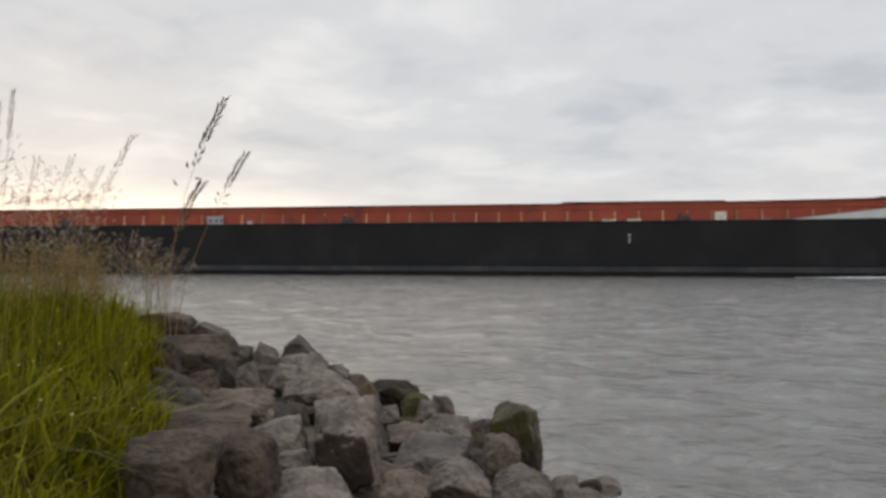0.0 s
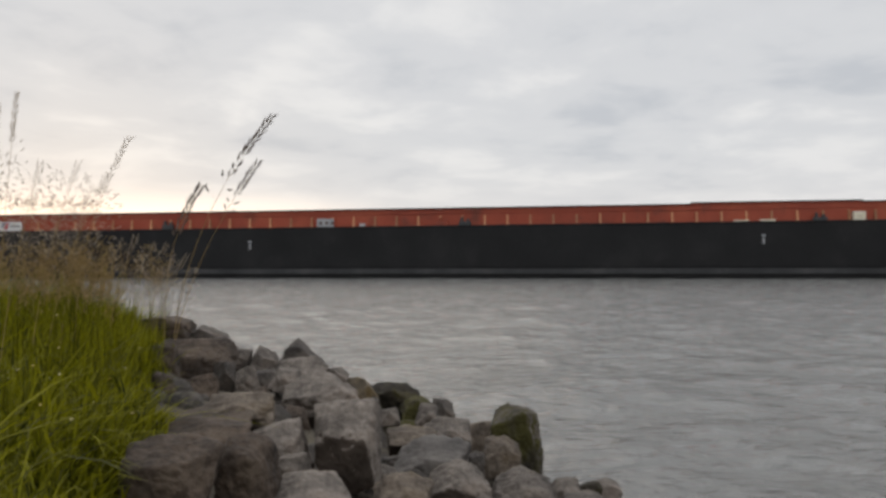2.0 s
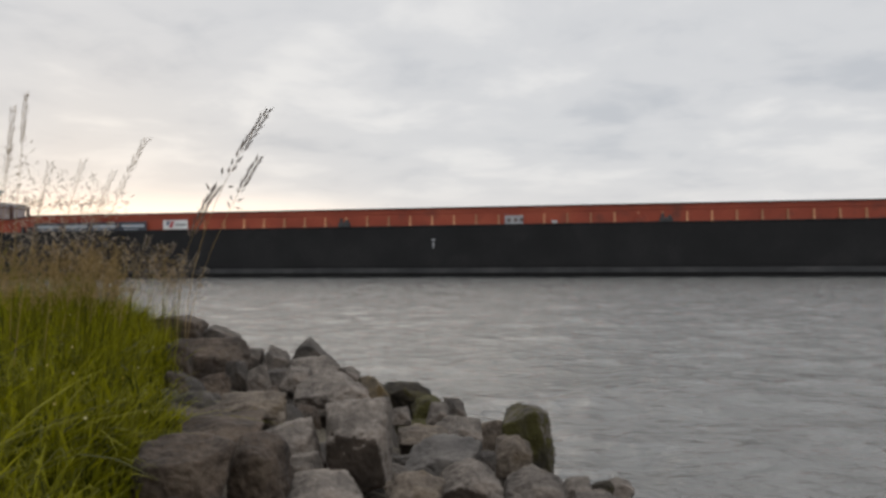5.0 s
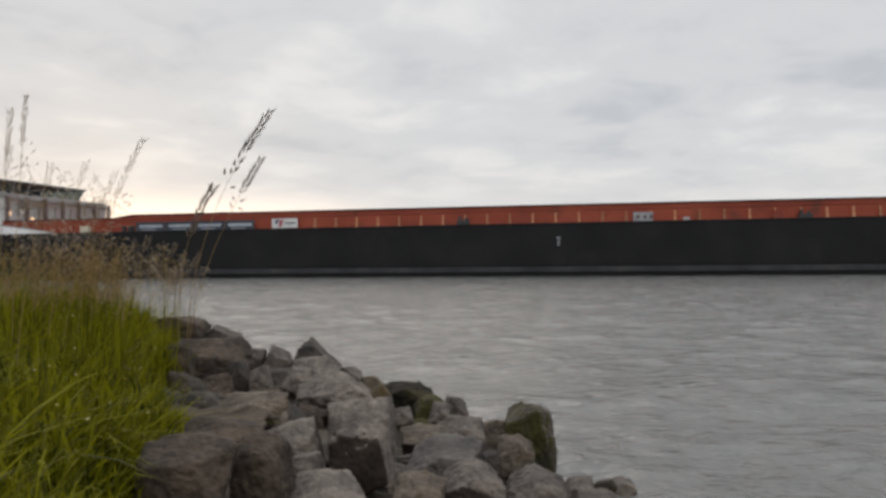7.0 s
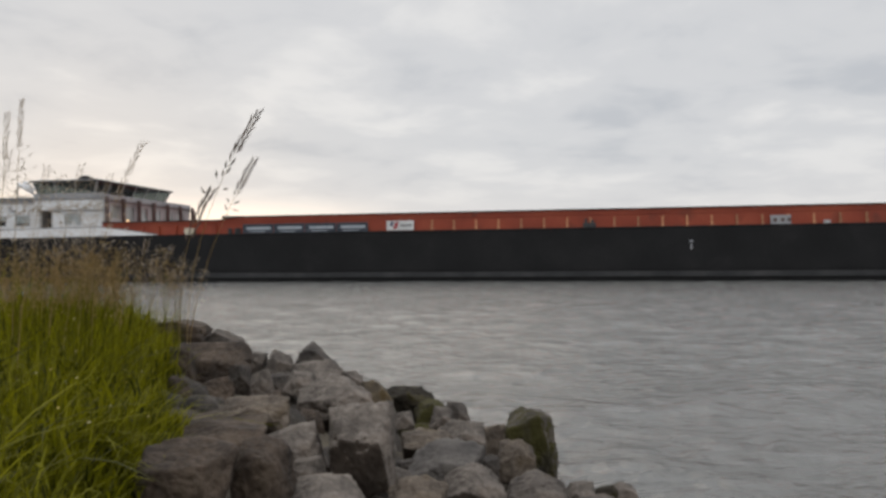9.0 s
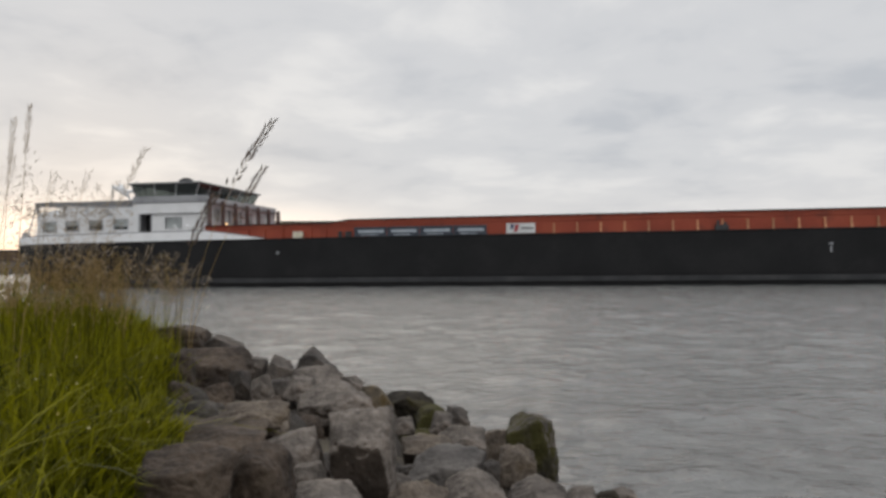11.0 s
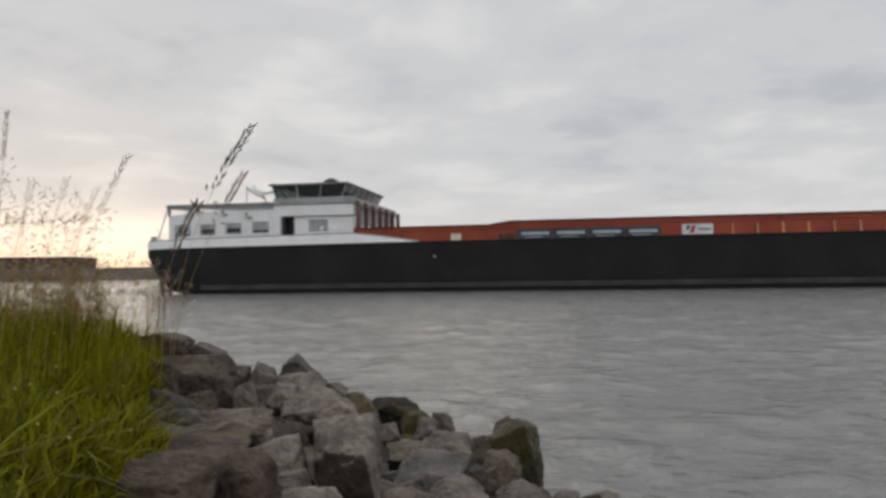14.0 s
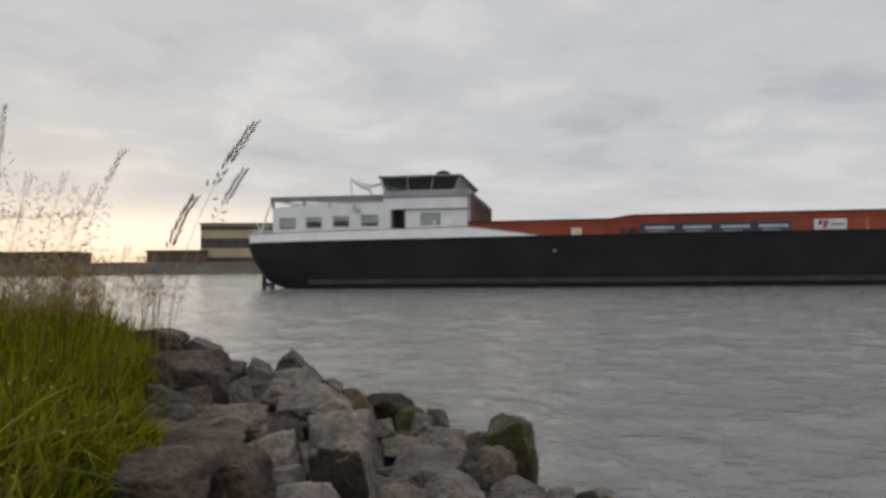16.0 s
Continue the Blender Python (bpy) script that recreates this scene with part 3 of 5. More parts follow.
def make_deckhouse():
    Y0, Y1 = 0.95, BEAM - 0.95
    wins = [(-105.65, -104.15, 5.6, 6.55, 0.9), (-102.95, -101.5, 5.65, 6.55, 0.42), (-100.25, -98.75, 5.7, 6.62, 0.42), (-97.45, -95.9, 5.72, 6.7, 0.75), (-91.65, -89.9, 5.76, 6.76, 1.0)]
    door = (-94.55, -93.25, 4.6, 7.15)
    holes = [w[:4] for w in wins] + [door]
    bm = bmesh.new()
    pierced(bm, -106.4, -87.25, 4.24, 7.5, Y0, Y0 + 0.14, holes)
    prism(bm, [(-106.4, 7.5), (-87.25, 7.5), (-87.25, 8.3), (-97.0, 8.3), (-106.4, 7.62)], Y0, Y0 + 0.14)
    house = part("deckhouse", bm, WHITE, ship, "white steel deckhouse with a row of windows")
    bm = bmesh.new()
    box(bm, -106.4, -97.0, Y1 - 0.14, Y1, 4.24, 7.4)
    box(bm, -97.0, -87.25, Y1 - 0.14, Y1, 4.24, 8.3)
    box(bm, -106.4, -106.26, Y0 + 0.14, Y1 - 0.14, 4.24, 7.35)
    box(bm, -106.26, -97.0, Y0 + 0.14, Y1 - 0.14, 7.25, 7.35)
    part("wall", bm, WHITE, house)
    # added dark backing close behind the openings, its colour stands for indoor shade
    bm = bmesh.new()
    box(bm, -106.2, -97.0, Y0 + 1.3, Y0 + 1.4, 4.24, 7.2)
    box(bm, -97.0, -87.4, Y0 + 1.3, Y0 + 1.4, 4.24, 8.25)
    box(bm, -97.0, -96.9, Y0 + 0.2, Y0 + 1.3, 4.3, 7.2)
    box(bm, -106.2, -87.4, Y0 + 0.16, Y0 + 1.3, 7.12, 7.2)
    box(bm, -106.2, -87.4, Y0 + 0.16, Y1 - 0.2, 4.24, 4.30)
    part("inner_shade_wall", bm, INTERIOR_SHADE, house)
    # front wall with its windows
    bays = [(Y0 + 0.9 + 2.62 * k, Y0 + 2.6 + 2.62 * k) for k in range(6)]
    zs = (6.35, 7.75)
    part("front_wall", box(bmesh.new(), -87.25, -87.1, Y0, Y1, 4.24, zs[0]), GREYP, house, "light grey front wall")
    part("front_lintel", box(bmesh.new(), -87.25, -87.1, Y0, Y1, zs[1], 8.3), GREYP, house)
    edges = [Y0] + [v for bay in bays for v in bay] + [Y1]
    for y0, y1 in zip(edges[0::2], edges[1::2]):
        part("front_pier", box(bmesh.new(), -87.25, -87.1, y0, y1, *zs), GREYP, house)
    for a, b in bays:
        part("pane", box(bmesh.new(), -87.2, -87.17, a, b, *zs), CLEAR, house)
        # pale sheet behind the pane, put there for the sky it would reflect
        part("blind", box(bmesh.new(), -87.34, -87.3, a, b, *zs), CURTAIN_SHEEN, house)
    for x0, x1, z0, z1, c in wins:
        window(house, x0, x1, z0, z1, Y0, c)
    # open door leaf, folded back inside, and its frame
    bm = bmesh.new()
    pierced(bm, -94.67, -93.13, 4.6, 7.27, Y0 - 0.03, Y0 + 0.06, [door])
    part("door_frame", bm, GREYP, house)
    part("door_leaf", box(bmesh.new(), -94.53, -94.47, Y0 + 0.16, Y0 + 1.15, 4.62, 7.1), GREYD, house, "open grey door")
    # ledge, parapet, roof
    bm = box(bmesh.new(), -94.2, -87.0, Y0 - 0.16, Y0, 7.14, 7.24, 0.02)
    part("ledge", bm, GREYD, house)
    bm = bmesh.new()
    box(bm, -95.3, -87.0, Y0 - 0.06, Y1, 8.3, 8.4)
    box(bm, -98.0, -95.3, Y0, Y1, 8.2, 8.32)
    part("roof", bm, GREYD, house, "grey flat roof")
    bm = bmesh.new()
    box(bm, -95.3, -87.0, Y0 - 0.08, Y0 + 0.02, 8.40, 9.0, 0.02)
    box(bm, -87.1, -87.0, Y0 + 0.02, Y1, 8.40, 8.85)
    box(bm, -98.4, -95.3, Y0 - 0.04, Y0 + 0.04, 8.32, 8.66, 0.02)
    part("parapet", bm, PARA, house, "light grey parapet round the wheelhouse")
    # awning over the aft deck, on posts
    bm = bmesh.new()
    box(bm, -99.5, -95.3, Y0 + 0.02, Y1, 8.50, 8.62, 0.03)
    box(bm, -106.6, -95.3, Y1 - 0.12, Y1, 8.46, 8.64, 0.02)
    box(bm, -106.6, -95.3, Y0 - 0.06, Y0 + 0.06, 8.18, 8.66, 0.02)
    box(bm, -106.6, -106.4, Y0, Y1, 8.4, 8.62, 0.02)
    part("awning", bm, GREYD, house, "grey flat awning over the aft deck")
    part("roof_skirt", prism(bmesh.new(), [(-103.4, 8.2), (-95.3, 8.2), (-95.3, 7.98), (-98.6, 7.96)], Y0 - 0.05, Y0 - 0.012), PARA, house)
    for x in (-106.35, -103.2, -100.6):
        part("awning_post", box(bmesh.new(), x - 0.12, x + 0.12, Y0, Y0 + 0.18, 7.5, 8.4, 0.02), GREYD, house)
    part("roof_railing", tube(bmesh.new(), [(-106.4, Y0 + 0.05, 7.93), (-100.6, Y0 + 0.05, 8.10)], 0.05, 6), WHITE, house)
    part("furled_sheet", tube(bmesh.new(), [(-104.8, Y0 + 0.4, 7.7), (-103.4, Y0 + 0.4, 7.85), (-101.6, Y0 + 0.4, 7.78), (-100, Y0 + 0.4, 7.95)], 0.14, 8), GREYD, house)
    # wall lamp, vents, railing and stern light
    bm = bmesh.new()
    box(bm, -98.1, -97.5, Y0 - 0.32, Y0, 7.15, 7.35, 0.04)
    box(bm, -98.25, -97.95, Y0 - 0.22, Y0 - 0.05, 7.3, 7.75, 0.04)
    part("wall_lamp", bm, GREYP, house)
    for x in (-90.3, -88.9):
        bm = bmesh.new()
        tube(bm, [(x, 0.55, 4.3), (x, 0.55, 5.75), (x, 0.35, 5.95)], 0.16, 8)
        part("vent_pipe", bm, WHITE, house)
    bm = bmesh.new()
    box(bm, -86.98, -86.9, 1.2, 1.5, 6.5, 6.9)
    part("lit_lamp", bm, LAMPLIT, house, "warm lit lamp")
    for y in (4.6, 9.8):
        bm = bmesh.new()
        bmesh.ops.create_icosphere(bm, subdivisions=2, radius=0.14, matrix=Matrix.Translation((-86.85, y, 6.2)))
        part("lit_lamp", bm, LAMPLIT, house, "warm lit lamp")
    # wheelhouse: glazed all round, leaning out towards its roof
    lo, hi = (-95.15, -88.55, 1.35, 14.6), (-95.45, -87.95, 1.0, 14.95)
    zl, zh = 9.0, 10.22

    def corner(i, j, t):
        return (lo[i] + (hi[i] - lo[i]) * t, lo[j] + (hi[j] - lo[j]) * t, zl + (zh - zl) * t)
    bm = bmesh.new()
    box(bm, lo[0], lo[1], lo[2], lo[3], 8.4, 9.0, 0.02)
    wh = part("wheelhouse", bm, PARA, ship, "grey wheelhouse glazed all round")
    bm = bmesh.new()
    box(bm, lo[0] + 0.2, lo[1] - 0.2, lo[2] + 6, lo[3] - 6, 9.0, 9.7, 0.05)
    part("console", bm, INTERIOR_SHADE, wh)
    sides = (((0, 2), (1, 2), 3), ((1, 2), (1, 3), 6), ((1, 3), (0, 3), 3), ((0, 3), (0, 2), 6))
    for a, b, k in sides:
        A0, A1, B0, B1 = (Vector(corner(*q)) for q in ((*a, 0), (*a, 1), (*b, 0), (*b, 1)))
        for i in range(k + 1):
            f = i / k
            bm = bmesh.new()
            tube(bm, [A0.lerp(B0, f), A1.lerp(B1, f)], 0.10 if i in (0, k) else 0.07, 4)
            part("mullion", bm, GREYP, wh)
        for i in range(k):
            q = [A0.lerp(B0, i / k), A0.lerp(B0, (i + 1) / k), A1.lerp(B1, (i + 1) / k), A1.lerp(B1, i / k)]
            nrm = (q[1] - q[0]).cross(q[3] - q[0]).normalized() * 0.03
            bm = bmesh.new()
            f0 = bm.faces.new([bm.verts.new(v) for v in q])
            r = bmesh.ops.extrude_face_region(bm, geom=[f0])
            for v in r["geom"]:
                if isinstance(v, bmesh.types.BMVert):
                    v.co += nrm
            bmesh.ops.recalc_face_normals(bm, faces=bm.faces[:])
            part("pane", bm, GLASS, wh, "dark tinted wheelhouse pane")
    bm = box(bmesh.new(), hi[0] - 0.3, hi[1] + 0.25, hi[2] - 0.3, hi[3] + 0.3, 10.22, 10.40, 0.05)
    part("roof", bm, GREYD, wh, "flat grey wheelhouse roof")
    bm = bmesh.new()
    box(bm, -90.2, -88.9, 1.0, 1.6, 10.40, 10.66, 0.05)
    box(bm, -89.9, -89.2, 1.05, 1.5, 10.66, 10.80, 0.04)
    part("searchlight", bm, STEEL, wh)
    # mast, folded davit and dish on the roof behind the wheelhouse
    gear = house
    bm = tube(bmesh.new(), [(-99.0, 3.0, 8.6), (-99.0, 3.0, 10.6)], 0.06, 6)
    part("antenna", bm, GREYP, gear)
    bm = tube(bmesh.new(), [(-95.6, 3.0, 8.6), (-96.2, 3.0, 10.9)], 0.05, 6)
    part("antenna", bm, GREYP, gear)
    bm = bmesh.new()
    tube(bm, [(-96.7, 3, 8.6), (-97.3, 3, 9.5), (-98.7, 3, 10.2)], 0.22, 6)
    tube(bm, [(-98.9, 3, 10.35), (-97.0, 3, 9.75), (-95.3, 3, 10.1)], 0.17, 6)
    part("davit", bm, WHITE, gear, "pale folded davit on the roof")
    bm = bmesh.new()
    bmesh.ops.create_cone(bm, cap_ends=True, segments=14, radius1=0.15, radius2=0.7, depth=0.35, matrix=Matrix.Translation((-98.3, 3.4, 10.0)) @ Matrix.Rotation(radians(70), 4, "Y"))
    part("dish", bm, WHITE, gear)


def make_stern_gear():
    # red uprights across the aft end of the hold
    for k in range(7):
        y = 0.85 + 2.88 * k
        bm = bmesh.new()
        box(bm, -86.95, -86.55, y - 0.12, y + 0.12, 5.3, 8.35, 0.02)
        box(bm, -86.9, -86.6, y - 0.18, y + 0.18, 8.35, 8.55, 0.02)
        part("upright", bm, POST_RED, ship, "dull red steel upright")
    bm = box(bmesh.new(), -86.85, -86.65, 0.85, BEAM - 0.85, 8.05, 8.2, 0.02)
    part("cross_rail", bm, POST_RED, ship)
    bm = bmesh.new()
    for x in (-107.8, -106.95):
        box(bm, x - 0.17, x + 0.17, 2.0, 2.4, -0.4, 1.9, 0.03)
    box(bm, -107.63, -107.12, 2.05, 2.35, -0.1, 0.3, 0.03)
    box(bm, -107.63, -107.12, 2.05, 2.35, 0.95, 1.3, 0.03)
    part("rudder_frame", bm, STRAKE, ship, "dark steel frame under the stern")
    part("stay", tube(bmesh.new(), [(-107.9, 1.4, 5.0), (-106.5, 1.0, 8.3)], 0.08, 6), WHITE, ship)
    bm = bmesh.new()
    tube(bm, [(-108.75, 4, 5.0), (-109.4, 4, 6.6)], 0.05, 6)
    part("flagstaff", bm, WHITE, ship)
    bm = bmesh.new()
    for z in (5.35, 5.75):
        tube(bm, [(-108.2, 1.9, z), (-106.1, 1.2, z + 0.1)], 0.03, 5)
    for f in (0.0, 0.5, 1.0):
        tube(bm, [(-108.2 + 2.1 * f, 1.9 - 0.7 * f, 5.0), (-108.2 + 2.1 * f, 1.9 - 0.7 * f, 5.8)], 0.03, 5)
    part("railing", bm, WHITE, ship)


def make_bow_wave():
    """Foam thrown out along the side behind the bow, a low ragged ridge."""
    bm = bmesh.new()
    rows = []
    for k in range(90):
        x = 31.8 + 0.2 * k
        s = 0.06 + 0.62 * min(1, k / 75) ** 1.2
        y = inset(x) - 0.15
        j = [0.25 * noise.noise((k * 0.35, i * 3.1, 5)) for i in range(4)]
        rows.append([bm.verts.new(c) for c in ((x, y - (0.9 + j[0]) * s - 0.05, 0.0), (x, y - 0.5 * s, (0.22 + j[1] * 0.5) * s + 0.03), (x, y - 0.1, (0.30 + j[2] * 0.6) * s + 0.03), (x, y + 0.4, -0.05))])
    for a, b in zip(rows, rows[1:]):
        for i in range(3):
            bm.faces.new((a[i], b[i], b[i + 1], a[i + 1]))
    bmesh.ops.recalc_face_normals(bm, faces=bm.faces[:])
    ob = part("bow_wave", bm, FOAM, smooth=True)
    return tagged(ob, "white foam ridge of the bow wave along the hull", "wave")


def make_wake():
    """Churned water behind the stern, standing a little over the river's face."""
    bm = bmesh.new()
    rows = []
    for i in range(110):
        x = -107.5 - 0.45 * i
        row = []
        for k in range(34):
            y = 1.0 + 0.52 * k
            fade = min(1, k / 4, (33 - k) / 4) * min(1, i / 6) * max(0.0, 1 - i / 109)
            z = 0.30 * noise.noise((x * 0.35, y * 0.9, 2.0)) + 0.16 * noise.noise((x * 1.0, y * 2.2, 6.0))
            row.append(bm.verts.new((x, y, -0.12 + fade * (0.16 + z))))
        rows.append(row)
    for a, b in zip(rows, rows[1:]):
        for k in range(33):
            bm.faces.new((a[k], a[k + 1], b[k + 1], b[k]))
    bmesh.ops.recalc_face_normals(bm, faces=bm.faces[:])
    ob = part("stern_wake", bm, WATER, smooth=True)
    ob.scale = (SIZE, SIZE, SIZE)
    return tagged(ob, "churned grey water of the wake behind the stern", "wave")


stern_wake = make_wake()
hull = make_hull()
make_coaming()
make_bulwarks()
make_deckhouse()
make_stern_gear()
bow_wave = make_bow_wave()
bow_wave.scale = (SIZE, SIZE, SIZE)


# ---- the far shore ----
def make_far_shore():
    bm = bmesh.new()
    rows = []
    for k in range(140):
        x = -700 + 10 * k
        y = 332 + 0.145 * x
        top = 5.3 + 0.7 * noise.noise((x * 0.02, 1, 0)) + 0.4 * noise.noise((x * 0.11, 4, 0))
        rows.append([bm.verts.new(c) for c in ((x, y - 1, -0.5), (x, y + 1, 0.7), (x, y + 14, top), (x, y + 30, top + 0.2), (x * 3, 2600, 4.0))])
    for a, b in zip(rows, rows[1:]):
        for i in range(4):
            bm.faces.new((a[i], b[i], b[i + 1], a[i + 1]))
    m = material("far_bank", [(0.036, 0.029, 0.023), (0.072, 0.059, 0.047), (0.115, 0.096, 0.078)], 0.95, scale=0.06, fine=0.5, bump=0.3, bump_scale=0.4, depth=0.3)
    ob = part("far_bank", bm, m)
    tagged(ob, "low stony embankment along the far side", "embankment", kind="structure")


FAR_BRICK = material("far_brown_brick", [(0.10, 0.065, 0.045), (0.14, 0.095, 0.065), (0.19, 0.13, 0.09)], 0.9, scale=0.1, fine=1.0)
FAR_TAN = material("tan_cladding", [(0.42, 0.33, 0.19), (0.50, 0.41, 0.25), (0.56, 0.47, 0.3)], 0.8, scale=0.08, fine=0.8)
FAR_DARK = material("dark_glazing", [(0.03, 0.03, 0.03), (0.05, 0.047, 0.043), (0.08, 0.07, 0.06)], 0.4, scale=0.2, fine=1.0)
FAR_ROOF = material("dark_roofing", [(0.06, 0.058, 0.055), (0.09, 0.085, 0.08), (0.12, 0.115, 0.11)], 0.9, scale=0.1, fine=0.8)


def building(name, x, y, w, d, z0, h, wall, label, bands=(), floors=0, cols=0):
    root = new(name)
    tagged(root, label, "building")
    root.location, root.rotation_euler = (x, y, 0), (0, 0, radians(8))
    part("wall", box(bmesh.new(), 0, w, 0, d, z0 - 4, z0 + h, 0.1), wall, root)
    part("roof", box(bmesh.new(), -0.6, w + 0.6, -0.6, d + 0.6, z0 + h, z0 + h + 0.7, 0.1), FAR_ROOF, root)
    for a, b in bands:
        part("window_band", box(bmesh.new(), 0.0, w, -0.25, 0.1, z0 + a, z0 + b, 0.05), FAR_DARK, root)
    for f in range(floors):
        for c in range(cols):
            cx = w * (c + 0.5) / cols
            part("window", box(bmesh.new(), cx - 0.9, cx + 0.9, -0.12, 0.1, z0 + 1 + 3.2 * f, z0 + 2.6 + 3.2 * f), FAR_DARK, root)
    return root


make_far_shore()
building("low_warehouse", -250, 318, 97, 30, 4.0, 5.8, FAR_BRICK, "long low brown warehouse with a flat roof", floors=1, cols=14)
building("brick_shed", -126, 344, 26, 20, 4.0, 6.3, FAR_BRICK, "brown brick shed with a dark roof", floors=1, cols=5)
building("harbour_block", -104, 352, 60, 30, 4.0, 19.0, FAR_TAN, "tan clad harbour building with dark window bands", bands=((8.0, 12.5), (0.2, 3.6), (16.5, 18.2)))


# ---- stones on the bank ----
def stone_mesh(sx, sy, sz, seed, planes=(), fine=5, whole=0.0):
    """A broken quarry stone: a ball cut by flat faces, chipped along the edges, split in layers and pitted."""
    rnd = random.Random(seed)
    bm = bmesh.new()
    bmesh.ops.create_icosphere(bm, subdivisions=fine, radius=1.0)
    j = lambda a: rnd.uniform(-a, a)
    cuts = []
    for ax in ((1, 0, 0), (-1, 0, 0), (0, 1, 0), (0, -1, 0), (0, 0, 1), (0, 0, -1)):
        cuts.append((Vector((ax[0] + j(0.26), ax[1] + j(0.26), ax[2] + j(0.26))).normalized(), 1.0 + j(0.06)))
    for x, y, z, d in planes:
        cuts.append((Vector((x + j(0.03), y + j(0.03), z + j(0.03))).normalized(), d))
    # corners broken off
    for sx_, sy_, sz_ in itertools.product((-1, 1), repeat=3):
        d = Vector((sx_ * rnd.uniform(0.5, 1), sy_ * rnd.uniform(0.5, 1), sz_ * rnd.uniform(0.5, 1))).normalized()
        cuts.append((d, rnd.uniform(1.25, 1.75) + whole))
    off = rnd.uniform(0, 90)
    tiltx, tilty = j(0.5), j(0.5)
    for v in bm.verts:
        p = v.co.normalized()
        worn = 190 + 120 * noise.noise((p.x * 1.5 + off, p.y * 1.5, p.z * 1.5))
        total = sum((p.dot(n) / d) ** worn for n, d in cuts if p.dot(n) > 0.05)
        r = min(total ** (-1 / worn) if total > 0 else 1.3, 1.6)
        q = p * r
        rough = 0.03 * noise.noise((q.x * 1.6 + off, q.y * 1.6, q.z * 1.6)) + 0.03 * noise.noise((q.x * 4.2, q.y * 4.2 + off, q.z * 4.2))
        rough += 0.020 * noise.noise((q.x * 10, q.y * 10, q.z * 10 + off)) + 0.010 * noise.noise((q.x * 24, q.y * 24, q.z * 24 + off))
        # chips: shallow steps broken out of the faces
        chip = noise.noise((q.x * 2.2 - off, q.y * 2.2, q.z * 2.2))
        rough -= 0.05 * max(0.0, min(1.0, (chip - 0.12) * 9)) + 0.03 * max(0.0, min(1.0, (noise.noise((q.x * 4.5, q.y * 4.5 - off, q.z * 4.5)) - 0.2) * 9))
        # bedding: fine ledges along the grain of the stone
        bed = (q.z + tiltx * q.x + tilty * q.y) * 3.2 + 0.8 * chip
        rough += 0.018 * (abs((bed % 1.0) - 0.5) * 2 - 0.5)
        v.co = q * (1 + rough)
    ext = [max(abs(v.co[i]) for v in bm.verts) for i in range(3)]
    for v in bm.verts:
        v.co = Vector((v.co.x / ext[0] * sx / 2, v.co.y / ext[1] * sy / 2, v.co.z / ext[2] * sz / 2))
    return bm


def rock(x, y, z, sx, sy, sz, yaw, seed, tone, planes, label, face_tone=None, fine=5, whole=0.0):
    """A boulder; faces towards one direction may be stained, mossy, or coloured dark as underside shade."""
    ob = part("boulder", stone_mesh(sx, sy, sz, seed, planes, fine, whole), ROCK[tone], smooth=True)
    if face_tone:
        ob.data.materials.append(face_tone[2] if len(face_tone) > 2 else STAIN_SHADE)
        d = Vector(face_tone[0]).normalized()
        # faces are picked by direction, so undersides carry their shade as colour
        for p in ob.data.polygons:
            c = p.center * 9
            if p.normal.dot(d) > face_tone[1] + 0.10 * noise.noise((c.x + seed, c.y, c.z)):
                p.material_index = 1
    rnd = random.Random(seed * 7)
    ob.matrix_world = pose(x, y, z, rnd.uniform(-3, 3), rnd.uniform(-3, 3), yaw)
    return tagged(ob, label, "boulder", "stones of the embankment")


rock(-3.01, 8.30, 0.83, 0.85, 0.76, 0.46, 0, 61, 'brown', ((-.35,0,1,.72),(.55,0,1,.86),), 'dark brown boulder with a rounded back at the grassy edge')
rock(-2.53, 8.40, 0.74, 0.58, 0.46, 0.35, 0, 62, 'grey', ((-1,-.2,.9,.62),(.75,0,1,.62),), 'small pointed grey boulder behind the slab')
rock(-2.04, 6.50, 0.75, 0.70, 0.56, 0.37, -8, 63, 'brown', ((-.15,-.75,1,.74),(.8,-.5,.7,.86),(1,-.9,-.1,1.02),), 'broad grey-brown slab with a cracked dark edge', face_tone=((.9,-.6,.25),.86))
rock(-1.76, 5.60, 0.59, 0.40, 0.32, 0.34, 6, 64, 'brown', ((.1,-1,.9,.98),(.9,-.5,.4,1.08),(-.1,-1,-.7,.92),), 'brown layered boulder beside the grass', face_tone=((0,-1,-.4),.80))
# added stone that makes the dark right side of the slab
rock(-1.69, 6.20, 0.61, 0.21, 0.20, 0.34, 20, 65, 'dark', ((-.8,-.6,.6,.95),(.7,-.6,.8,.9),), 'dark weathered boulder with a sloping face')
rock(-1.78, 7.00, 0.66, 0.26, 0.21, 0.27, 0, 66, 'grey', ((-.9,-.3,.8,.85),(.4,-.8,.8,.95),), 'pale grey boulder on the crest')
rock(-1.46, 6.00, 0.61, 0.23, 0.18, 0.29, 10, 67, 'pale', ((.5,-1,.5,.98),(-.7,-.4,.9,.95),), 'pale upright boulder wedged among others')
rock(-1.53, 6.90, 0.63, 0.33, 0.27, 0.37, 0, 68, 'grey', ((-1,-.2,.55,.8),(.35,-.3,1,.72),(.3,-1,.1,.95),), 'tan-grey boulder with a pointed top')
# a dark hole between boulders, filled by a stone coloured as its shade
rock(-1.44, 6.50, 0.50, 0.26, 0.20, 0.33, 0, 69, 'dark', ((.3,-1,.8,1.0),), 'dark boulder standing in for the shade of a gap')
